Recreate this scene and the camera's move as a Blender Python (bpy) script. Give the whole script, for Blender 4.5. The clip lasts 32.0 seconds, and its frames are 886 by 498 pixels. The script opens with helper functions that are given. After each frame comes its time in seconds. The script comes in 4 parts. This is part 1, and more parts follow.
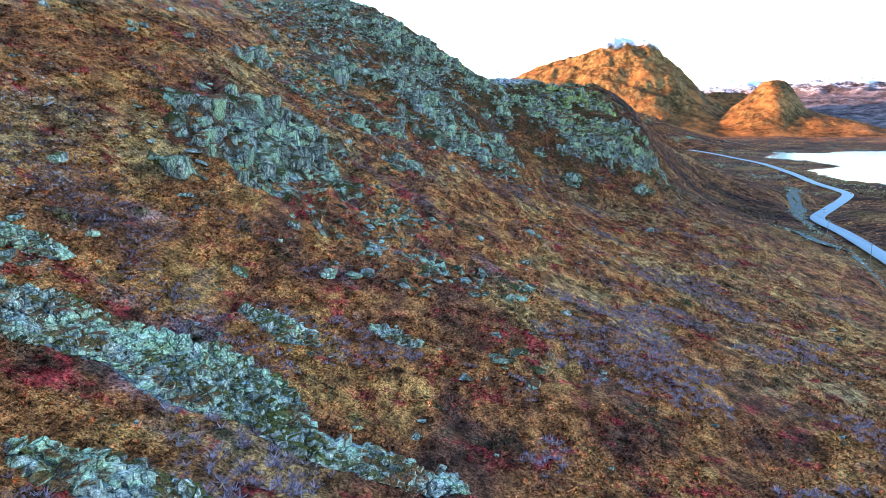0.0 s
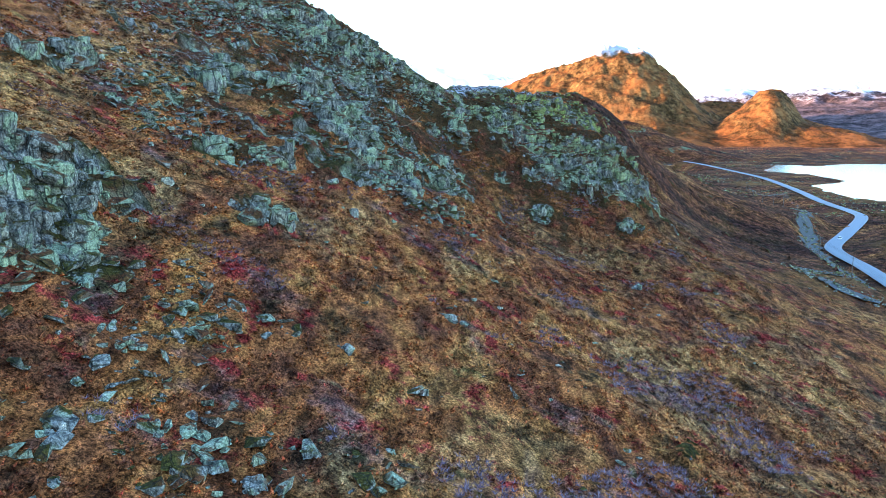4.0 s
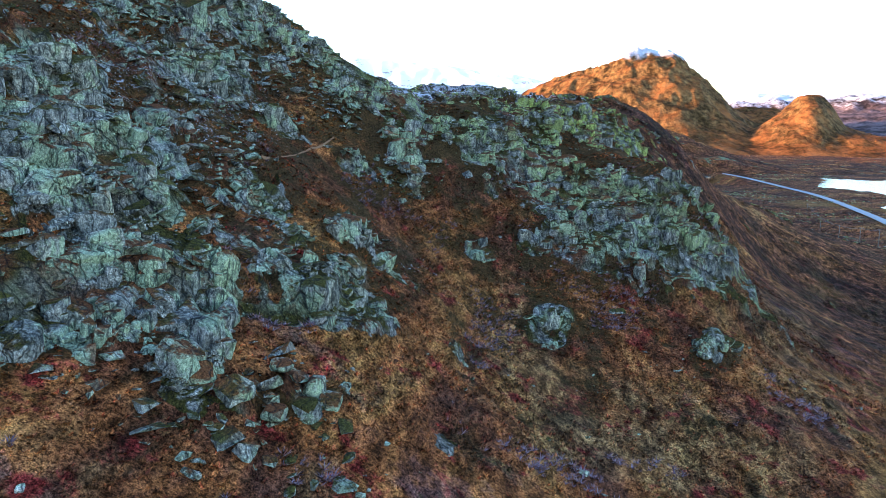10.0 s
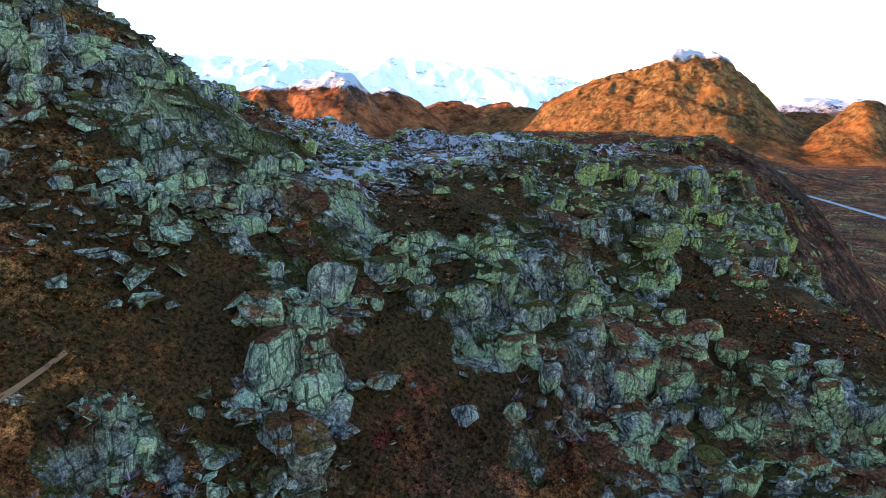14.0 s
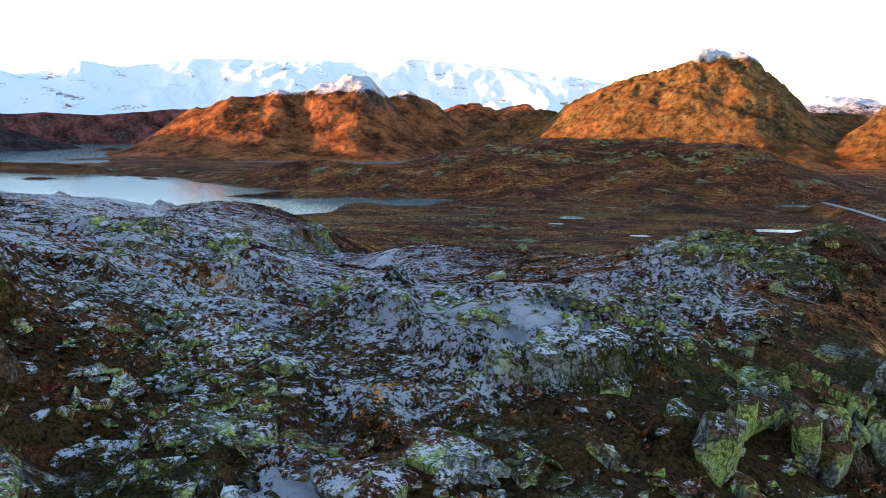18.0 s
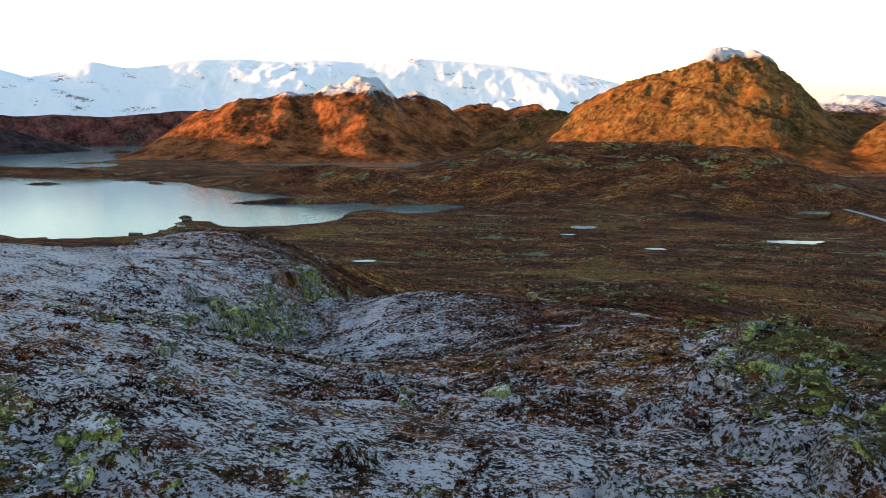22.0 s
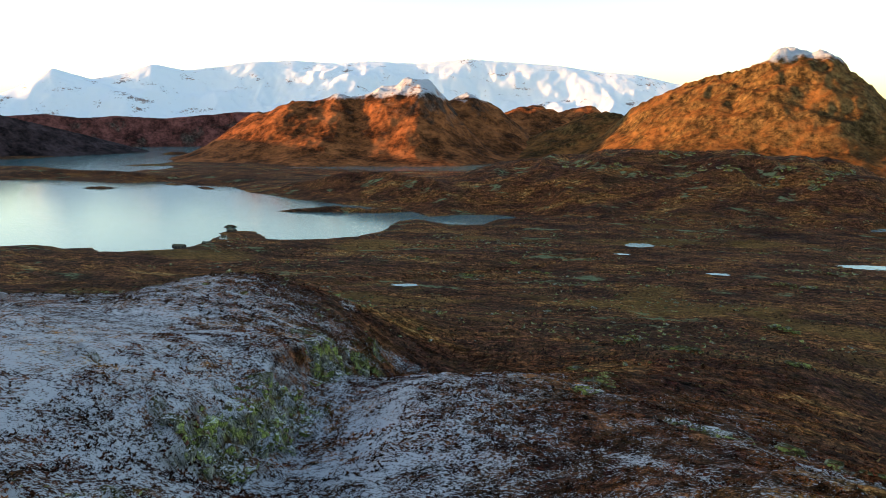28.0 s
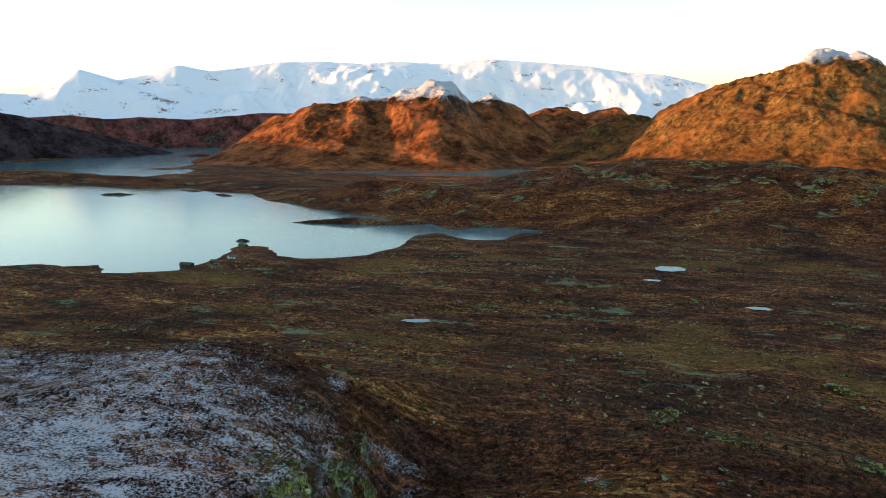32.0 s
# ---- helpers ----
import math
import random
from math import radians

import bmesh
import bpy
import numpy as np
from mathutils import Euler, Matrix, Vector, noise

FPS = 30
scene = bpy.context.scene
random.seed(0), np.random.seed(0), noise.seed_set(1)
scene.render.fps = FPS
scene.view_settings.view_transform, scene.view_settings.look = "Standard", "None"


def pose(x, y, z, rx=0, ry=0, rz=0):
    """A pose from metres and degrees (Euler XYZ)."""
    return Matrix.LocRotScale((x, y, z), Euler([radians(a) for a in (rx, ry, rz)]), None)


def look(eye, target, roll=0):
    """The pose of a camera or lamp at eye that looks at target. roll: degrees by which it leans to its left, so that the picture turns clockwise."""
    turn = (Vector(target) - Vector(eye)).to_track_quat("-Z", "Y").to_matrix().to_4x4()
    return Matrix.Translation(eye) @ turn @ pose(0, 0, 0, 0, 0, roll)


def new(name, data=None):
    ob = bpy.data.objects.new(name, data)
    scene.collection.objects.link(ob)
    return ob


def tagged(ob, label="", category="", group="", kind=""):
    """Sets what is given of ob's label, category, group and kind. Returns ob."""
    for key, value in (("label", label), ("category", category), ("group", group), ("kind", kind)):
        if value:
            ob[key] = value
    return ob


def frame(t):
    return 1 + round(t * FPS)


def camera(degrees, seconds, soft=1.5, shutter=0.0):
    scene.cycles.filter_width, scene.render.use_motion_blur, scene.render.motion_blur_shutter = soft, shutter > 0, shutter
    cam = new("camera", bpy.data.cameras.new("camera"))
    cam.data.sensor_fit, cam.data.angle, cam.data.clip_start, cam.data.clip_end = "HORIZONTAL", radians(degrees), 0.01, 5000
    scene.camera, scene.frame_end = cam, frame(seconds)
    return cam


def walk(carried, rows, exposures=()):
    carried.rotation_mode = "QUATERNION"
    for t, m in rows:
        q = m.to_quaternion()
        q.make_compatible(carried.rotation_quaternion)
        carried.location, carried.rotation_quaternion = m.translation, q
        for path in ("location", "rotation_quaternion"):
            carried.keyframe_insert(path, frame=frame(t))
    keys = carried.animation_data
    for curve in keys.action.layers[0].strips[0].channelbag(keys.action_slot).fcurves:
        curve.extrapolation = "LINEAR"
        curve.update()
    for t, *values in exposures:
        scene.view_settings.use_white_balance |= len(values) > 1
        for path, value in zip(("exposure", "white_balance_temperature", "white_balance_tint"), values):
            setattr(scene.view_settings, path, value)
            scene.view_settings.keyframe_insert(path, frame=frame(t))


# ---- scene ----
cam = camera(63.84, 32.0, soft=0.5)
PATH = [
    (0, (0.00, -0.00, 0.00), (-10.80, 97.63, -18.74), -0.66),
    (1, (-1.92, 14.35, 0.54), (-12.50, 112.06, -17.92), -0.54),
    (2, (-0.35, 29.34, 1.42), (-10.88, 127.08, -16.90), -0.31),
    (3, (6.12, 43.61, 2.03), (-4.28, 141.42, -16.03), -0.32),
    (3.5, (9.18, 50.74, 2.28), (-1.07, 148.58, -15.65), -0.31),
    (5.5, (15.41, 81.02, 2.51), (5.48, 178.96, -15.08), -0.40),
    (6, (15.13, 88.64, 2.47), (5.12, 186.57, -15.10), -0.32),
    (7, (14.96, 105.26, 2.65), (4.37, 203.15, -14.82), -0.22),
    (8, (15.78, 124.33, 3.03), (4.41, 222.14, -14.42), 0.14),
    (9, (16.74, 142.12, 3.55), (4.35, 239.81, -13.85), 0.19),
    (10, (17.29, 160.12, 5.75), (3.91, 257.70, -11.57), 0.07),
    (11, (16.73, 180.21, 9.43), (2.22, 277.63, -7.86), 0.17),
    (12, (15.43, 201.70, 11.64), (-0.08, 298.99, -5.54), 0.64),
    (13, (13.59, 223.08, 13.60), (-3.15, 320.16, -3.54), 0.64),
    (14, (10.85, 243.97, 16.86), (-6.96, 340.82, -0.55), 0.67),
    (14.5, (10.08, 249.99, 18.07), (-8.10, 346.76, 0.61), 0.69),
    (16.5, (6.57, 276.80, 24.25), (-12.94, 373.33, 6.90), 0.38),
    (17, (5.97, 282.85, 25.83), (-13.89, 379.31, 8.46), 0.42),
    (18, (4.80, 295.14, 28.49), (-15.75, 391.46, 11.13), 0.33),
    (19, (3.76, 304.20, 31.20), (-17.24, 400.40, 13.76), 0.21),
    (20, (3.25, 309.51, 33.19), (-18.06, 405.63, 15.67), 0.12),
    (21, (2.70, 314.51, 35.08), (-18.93, 410.56, 17.55), 0.10),
    (22, (2.16, 320.31, 36.97), (-19.80, 416.28, 19.43), 0.05),
    (23, (1.63, 325.83, 39.13), (-20.84, 421.67, 21.53), 0.05),
    (24, (1.13, 331.45, 41.16), (-22.79, 426.93, 23.55), 0.02),
    (25, (0.19, 336.95, 42.93), (-25.17, 432.06, 25.30), 0.08),
    (25.5, (0.10, 339.07, 43.65), (-25.93, 434.02, 26.09), 0.09),
    (27.5, (-0.97, 349.39, 48.04), (-29.49, 443.60, 30.40), 0.11),
    (28, (-1.32, 352.26, 48.96), (-30.15, 446.37, 31.32), 0.12),
    (29, (-3.04, 362.31, 52.18), (-32.52, 456.21, 34.51), 0.14),
    (30, (-4.68, 373.42, 56.24), (-35.03, 467.02, 38.43), 0.16),
    (31, (-6.08, 383.65, 59.96), (-37.32, 476.97, 42.16), 0.12),
    (32, (-7.94, 393.30, 64.17), (-39.94, 486.34, 46.30), 0.14),
]
walk(cam, [(t, look(eye, aim, roll)) for t, eye, aim, roll in PATH],
     [(0, 3.52, 5500, 12), (7, 3.22, 5550, 15), (11, 3.1, 5650, 18), (14, 2.8, 5900, 18), (17, 2.6, 6400, 18), (20, 2.35, 7100, 16), (22, 2.27, 7650, 15), (32, 2.1, 7450, 12)])


# ---- light ----
SUN_AZ, SUN_EL = radians(-104), radians(6.5)
world = bpy.data.worlds.new("sky")
scene.world = world
world.use_nodes = True
wn, wl = world.node_tree.nodes, world.node_tree.links
sky = wn.new("ShaderNodeTexSky")
sky.sky_type, sky.sun_disc = "NISHITA", False
sky.sun_elevation, sky.sun_rotation = SUN_EL, SUN_AZ
sky.air_density, sky.dust_density, sky.ozone_density = 1.0, 0.8, 2.0
wl.new(sky.outputs[0], wn["Background"].inputs[0])
wn["Background"].inputs[1].default_value = 0.15
sun = new("sun", bpy.data.lights.new("sun", "SUN"))
sun.data.energy, sun.data.angle, sun.data.color = 2.7, radians(0.6), (1.0, 0.56, 0.24)
sun.matrix_world = look((math.sin(SUN_AZ) * 50, math.cos(SUN_AZ) * 50, 50 * math.tan(SUN_EL)), (0, 0, 0))


# ---- noise on arrays ----
def lattice(ix, iy, seed):
    n = (ix * 374761393 + iy * 668265263 + seed * 1442695041) & 0xFFFFFFFF
    n = ((n ^ (n >> 13)) * 1274126177) & 0xFFFFFFFF
    return ((n ^ (n >> 16)) & 0xFFFFFF) / 16777215.0


def value(x, y, seed=0):
    xi, yi = np.floor(x).astype(np.int64), np.floor(y).astype(np.int64)
    u, v = x - xi, y - yi
    u, v = u * u * (3 - 2 * u), v * v * (3 - 2 * v)
    a, b = lattice(xi, yi, seed), lattice(xi + 1, yi, seed)
    c, d = lattice(xi, yi + 1, seed), lattice(xi + 1, yi + 1, seed)
    return (a * (1 - u) + b * u) * (1 - v) + (c * (1 - u) + d * u) * v - 0.5


def fbm(x, y, size, octaves=4, seed=0, gain=0.5):
    out, amp, f = 0.0, 1.0, 1.0 / size
    for k in range(octaves):
        ca, sa = math.cos(0.7 * k), math.sin(0.7 * k)
        out = out + amp * value((x * ca - y * sa) * f, (x * sa + y * ca) * f, seed + 17 * k)
        amp, f = amp * gain, f * 2.03
    return out


def cells(x, y, size, seed=0):
    """Distance to the nearest cell's border, and a number for each cell."""
    x, y = x / size, y / size
    xi, yi = np.floor(x).astype(np.int64), np.floor(y).astype(np.int64)
    d1, d2, who = np.full(x.shape, 9.0), np.full(x.shape, 9.0), np.zeros(x.shape)
    for i in (-1, 0, 1):
        for j in (-1, 0, 1):
            px = xi + i + lattice(xi + i, yi + j, seed)
            py = yi + j + lattice(xi + i, yi + j, seed + 5)
            d = np.hypot(px - x, py - y)
            near = d < d1
            d2 = np.where(near, d1, np.minimum(d2, d))
            who = np.where(near, lattice(xi + i, yi + j, seed + 9), who)
            d1 = np.where(near, d, d1)
    return d2 - d1, who


def smooth(a, b, x):
    t = np.clip((x - a) / (b - a), 0, 1)
    return t * t * (3 - 2 * t)


# ---- the lie of the land ----
LAKE_Z, TARN_Z = -85.0, -68.0
BASE = -62.0
# broad swells, knolls and hollows of the hill: x, y, radius, height
HILLSIDE = [
    (-188, 336, 220, 93.9), (-242, 96, 130, 60.2), (64, 180, 80, -27.2), (-320, 732, 220, -16.8), (304, 330, 130, -8.2), (-128, 468, 80, -2.0),
    (304, 642, 130, -13.7), (304, 18, 130, -5.7), (-320, 420, 80, 12.2), (-80, 852, 80, -3.5), (208, 180, 80, -5.1), (16, 708, 80, 2.5),
    (-224, 84, 80, 28.8),
]
SWELLS = [
    (100, 150, 50, 6.4), (-50, 90, 50, -5.6), (10, 420, 50, 18.7), (-200, 300, 50, 42.5), (100, 360, 50, -17.6), (-140, 0, 50, 24.5),
    (-140, 570, 50, 19.6), (160, 420, 50, -10.6), (-200, 390, 50, -10.4), (100, 480, 50, 8.8), (70, 0, 50, 6.3), (10, 570, 50, 5.5),
    (160, 300, 50, -6.5), (310, 600, 50, 6.2), (-200, 810, 50, 3.0), (160, 0, 50, -2.8), (-140, 180, 50, 9.8), (-110, 720, 50, -1.8),
]
SHOULDERS = [
    (-32, 401, 32, -9.7), (-70, 574, 32, -17.5), (-128, 497, 32, -4.2), (-51, 190, 32, -4.8), (-70, 305, 32, 16.2), (-186, 535, 32, -12.7),
    (-70, 247, 32, 5.2), (-128, 382, 32, -4.6), (83, 94, 32, 3.2), (-51, -2, 32, 4.5),
]
KNOLLS = [
    (16, 336, 20, 13.8), (4, 264, 20, -8.2), (52, 384, 20, 5.6), (-20, 456, 20, -7.2), (28, 240, 20, -6.4), (-56, 444, 20, -10.5),
    (-128, 84, 20, -3.5), (-8, 60, 20, -2.2), (100, 396, 20, -5.7), (52, 408, 20, 10.7), (64, 288, 20, -5.4), (4, 204, 20, -2.7),
    (-20, 120, 20, -2.0), (64, 516, 20, -2.8), (-68, 132, 20, 3.7), (-80, 72, 20, 3.5),
]
HUMPS = [
    (-28, 306, 14, 2.5), (-48, 312, 16, 2.5), (39, 322, 13, 6.1), (-8, 299, 13, 5.3), (31, 361, 13, 7.1), (-133, 619, 13, -12.9), (-78, 541, 13, -7.9), (39, 307, 13, 6.3),
    (-70, 470, 13, -6.1), (-31, 229, 13, 2.7), (-55, 346, 13, -4.3),
]

# benches, steps and hollows between the crags
BENCHES = [
    (24, 385, 30, 3.7), (-83, 528, 30, -3.2), (-9, 315, 30, -1.1), (44, 600, 30, 4.5), (-37, 359, 30, 2.4), (-15, 422, 30, -2.1),
    (67, 429, 30, 2.8), (-34, 219, 30, 0.9), (-24, 318, 30, -1.2), (-13, 452, 30, -1.5), (-50, 108, 30, 0.9), (34, 287, 30, 0.6),
    (31, 380, 16, 3.8), (27, 345, 16, -2.6), (-24, 318, 16, -2.4), (-15, 422, 16, -3.0), (-37, 359, 16, 1.4), (50, 311, 16, 1.6),
    (-13, 257, 16, 1.1), (10, 400, 16, -3.1), (-56, 401, 16, 1.4), (13, 308, 16, 1.1), (24, 278, 16, -1.0), (-29, 70, 16, -1.0),
]
LEDGES = [
    (-50, 108, 16, 1.0), (70, 446, 16, 1.5), (44, 600, 16, 1.5), (50, 311, 9, 5.7), (65, 312, 9, -3.2), (16, 336, 9, -2.0), (3, 319, 9, 1.6),
    (33, 320, 9, -1.8), (-27, 227, 9, -1.3), (-34, 207, 9, 1.3), (-13, 257, 9, 1.4), (-32, 270, 9, -1.2), (34, 287, 9, -1.1), (-42, 183, 9, -1.0),
    (1, 177, 9, -1.1), (-17, 197, 9, 0.9), (23, 297, 9, 0.7), (67, 429, 9, -1.3), (-46, 318, 13, 1.0), (-60, 296, 16, 4.0), (-37, 300, 10, 2.0),
]

# outcropping rock: x, y, half length, half width, turn in degrees
CRAGS_SOUTH = [
    (-45, 123, 21, 10, 80), (-47, 93, 4, 2, -84), (-40, 104, 3, 2, 55), (-44, 223, 20, 8, 62), (-51, 277, 24, 9, 51), (-27, 166, 6, 4, -88),
    (-38, 188, 9, 5, 63), (-66, 173, 16, 3, -86), (-30, 232, 16, 8, -89), (-20, 212, 10, 5, 89), (-12, 216, 6, 3, -75), (-15, 225, 3, 2, -75),
    (-7, 239, 9, 6, 77), (-17, 244, 4, 2, 80), (-8, 256, 6, 4, 68), (-4, 216, 5, 2, 60), (-37, 272, 8, 6, -74),
]
CRAGS_KNOLL = [
    (10, 304, 16, 9, 30), (20, 332, 20, 11, 69), (36, 299, 20, 12, 20), (35, 344, 30, 10, 71), (-6, 284, 7, 4, 54), (-8, 291, 5, 3, 50),
    (19, 286, 6, 3, 46), (19, 267, 5, 2, 65), (46, 275, 6, 3, 62), (7, 277, 3, 2, 38), (-18, 295, 11, 5, 84), (-30, 317, 14, 3, -75),
    (-31, 298, 9, 6, 79), (-31, 284, 3, 2, 74), (-23, 271, 3, 2, 59), (-14, 277, 3, 2, 68), (-19, 332, 9, 7, -75), (-33, 325, 11, 4, -60),
]
CRAGS_NORTH = [
    (-19, 316, 4, 2, -65), (-16, 305, 3, 2, -62), (-3, 323, 7, 4, -74), (5, 343, 7, 3, 65), (-39, 356, 7, 4, -53), (-30, 355, 4, 2, -79),
    (-18, 348, 5, 3, 46), (21, 401, 18, 6, 80), (33, 399, 13, 5, 78), (27, 380, 10, 3, 74), (4, 350, 3, 2, -82), (-71, 462, 26, 7, 98),
    (-82, 520, 32, 8, 99), (23, 424, 16, 5, 78), (-54, 402, 8, 3, -66), (-14, 512, 18, 4, 86), (-24, 561, 8, 3, -33), (110, 490, 24, 14, 60), (32, 470, 14, 4, -30),
]
CRAGS_VALLEY = [
    (50, 462, 12, 5, -10), (8, 482, 10, 3, -30), (-11, 643, 14, 5, 80), (7, 620, 14, 4, -45), (47, 612, 14, 4, 83), (-97, 918, 12, 5, 10), (-123, 943, 9, 4, 0), (-55, 980, 9, 4, 20),
    (-203, 935, 10, 4, 0), (98, 1065, 14, 6, 10), (90, 889, 16, 5, -10), (60, 745, 13, 4, -25), (-140, 880, 10, 4, 10), (130, 960, 14, 5, 0),
]
CRAGS_HILL = [
    (-70, 1472, 26, 9, 20), (-10, 1452, 30, 8, -15), (45, 1462, 24, 9, 30), (95, 1450, 22, 8, -20), (150, 1432, 26, 9, 35), (205, 1418, 30, 10, 50),
    (20, 1520, 26, 8, 0), (120, 1500, 26, 8, 10), (-130, 1500, 24, 8, -10), (235, 1450, 22, 8, 40),
]
# shore of the great lake and of the lakes behind it
LAKE = [
    (-700, 850), (-606, 937), (-580, 956), (-524, 923), (-488, 941), (-495, 976), (-481, 1025), (-516, 1105), (-483, 1118),
    (-431, 1074), (-389, 1063), (-355, 1094), (-335, 1150), (-343, 1247), (-323, 1283), (-262, 1244), (-227, 1256),
    (-218, 1317), (-163, 1322), (-210, 1357), (-270, 1358), (-315, 1310), (-347, 1340), (-400, 1374), (-492, 1407),
    (-559, 1438), (-645, 1477), (-731, 1523), (-857, 1630), (-964, 1636), (-1054, 1697), (-1107, 1633), (-1341, 1668),
    (-1500, 1600), (-1750, 1560), (-1750, 1150), (-1200, 640),
]
FJORD = [
    (-1800, 1760), (-1683, 1928), (-1497, 1918), (-1349, 1856), (-1342, 2044), (-1410, 2156), (-1534, 2234), (-1626, 2527),
    (-1900, 2950), (-2350, 3650), (-2700, 4300), (-3900, 4000), (-3900, 3500), (-3300, 3150), (-2400, 3213), (-2250, 2671), (-2150, 2341),
    (-2400, 2100), (-2600, 1800),
]
LONG_WATER = [(-1079, 2231), (-995, 2432), (-634, 2482), (-385, 2560), (-450, 2230), (-583, 2240), (-721, 2190)]
TARN = [
    (406, 1209), (461, 1171), (544, 1228), (700, 1210), (640, 900), (334, 680), (317, 734), (325, 837), (379, 893), (397, 970),
    (350, 1060),
]


def shore(px, py, ring):
    """Metres from a shoreline, negative over water."""
    d, inside = np.full(px.shape, 1e9), np.zeros(px.shape, bool)
    for (x0, y0), (x1, y1) in zip(ring, ring[1:] + ring[:1]):
        ex, ey = x1 - x0, y1 - y0
        t = np.clip(((px - x0) * ex + (py - y0) * ey) / (ex * ex + ey * ey), 0, 1)
        d = np.minimum(d, np.hypot(px - x0 - t * ex, py - y0 - t * ey))
        cross = (y0 > py) != (y1 > py)
        inside ^= cross & (px < (x1 - x0) * (py - y0) / (y1 - y0 + 1e-12) + x0)
    return np.where(inside, -d, d)


def mound(x, y, cx, cy, rx, ry, turn, high, sharp=1.0):
    c, s = math.cos(radians(turn)), math.sin(radians(turn))
    u, v = ((x - cx) * c + (y - cy) * s) / rx, (-(x - cx) * s + (y - cy) * c) / ry
    return high * np.exp(-0.5 * (u * u + v * v) ** sharp)


def zone(x, y, rows, soft=0.6):
    out = np.zeros(x.shape)
    for cx, cy, rx, ry, turn in rows:
        c, s = math.cos(radians(turn)), math.sin(radians(turn))
        u, v = ((x - cx) * c + (y - cy) * s) / rx, (-(x - cx) * s + (y - cy) * c) / ry
        out = np.maximum(out, 1 - smooth(1 - soft, 1 + soft, np.hypot(u, v)))
    return out


def valley(x, y):
    z = BASE - 22 * smooth(820, 1350, y) - 14 * smooth(250, 900, x) * (1 - smooth(1300, 2500, y)) * 0.4
    for cx, cy, r, high in HILLSIDE + SWELLS + SHOULDERS + KNOLLS + HUMPS + BENCHES + LEDGES:
        m = (np.abs(x - cx) < 3.7 * r) & (np.abs(y - cy) < 3.7 * r)
        z[m] += high * np.exp(-((x[m] - cx) ** 2 + (y[m] - cy) ** 2) / (2.0 * r * r))
    # hills of the middle distance
    z = z + mound(x, y, 40, 1545, 225, 115, 4, 74, 0.9) + mound(x, y, 210, 1480, 90, 70, -20, 32) + mound(x, y, -200, 1620, 160, 90, 0, 34)
    z = z + mound(x, y, -520, 1500, 130, 60, -25, 36) + mound(x, y, -470, 1085, 34, 22, 30, 10) + mound(x, y, -900, 1760, 220, 40, -20, 14) + mound(x, y, -1450, 1730, 330, 45, -6, 16)
    z = z + mound(x, y, -600, 1345, 60, 12, 12, 4)
    # the long fells in the west that keep the low sun off the valley
    u = np.clip(((x + 3100) * 2800 + (y - 1250) * -1650) / (2800**2 + 1650**2), 0, 1)
    d = np.hypot(x + 3100 - 2800 * u, y - 1250 + 1650 * u)
    z = z + (430 - 95 * u) * np.exp(-(d / 210) ** 2) + mound(x, y, -4050, 1850, 230, 330, 0, 360)
    return z


ROADWAY = [
    (120, 190), (137, 250), (147, 285), (153, 315), (163, 375), (167, 412), (174, 436), (199, 479), (238, 548), (248, 582), (256, 654), (276, 767),
    (296, 918), (297, 1032), (294, 1180), (285, 1260),
]


def rounded(points, step=4.0):
    """A curve through points, as even steps."""
    p = np.array(points, float)
    out = []
    for k in range(len(p) - 1):
        a, b, c, d = p[max(k - 1, 0)], p[k], p[k + 1], p[min(k + 2, len(p) - 1)]
        n = max(int(np.linalg.norm(c - b) / step), 1)
        for t in np.arange(n)[:, None] / n:
            out.append((0.5 * (2 * b + (c - a) * t + (2 * a - 5 * b + 4 * c - d) * t**2 + (3 * b - a - 3 * c + d) * t**3)).ravel())
    return np.array(out + [p[-1]])


ROAD_LINE = rounded(ROADWAY)


def road_level(y):
    return -61.8 - 4.5 * smooth(250, 1100, y)


def beside(x, y, line):
    d = np.full(x.shape, 1e9)
    m = (x > line[:, 0].min() - 60) & (x < line[:, 0].max() + 60) & (y > line[:, 1].min() - 60) & (y < line[:, 1].max() + 60)
    px, py = x[m], y[m]
    best = np.full(px.shape, 1e9)
    for a, b in line:
        best = np.minimum(best, (px - a) ** 2 + (py - b) ** 2)
    d[m] = np.sqrt(best)
    return d


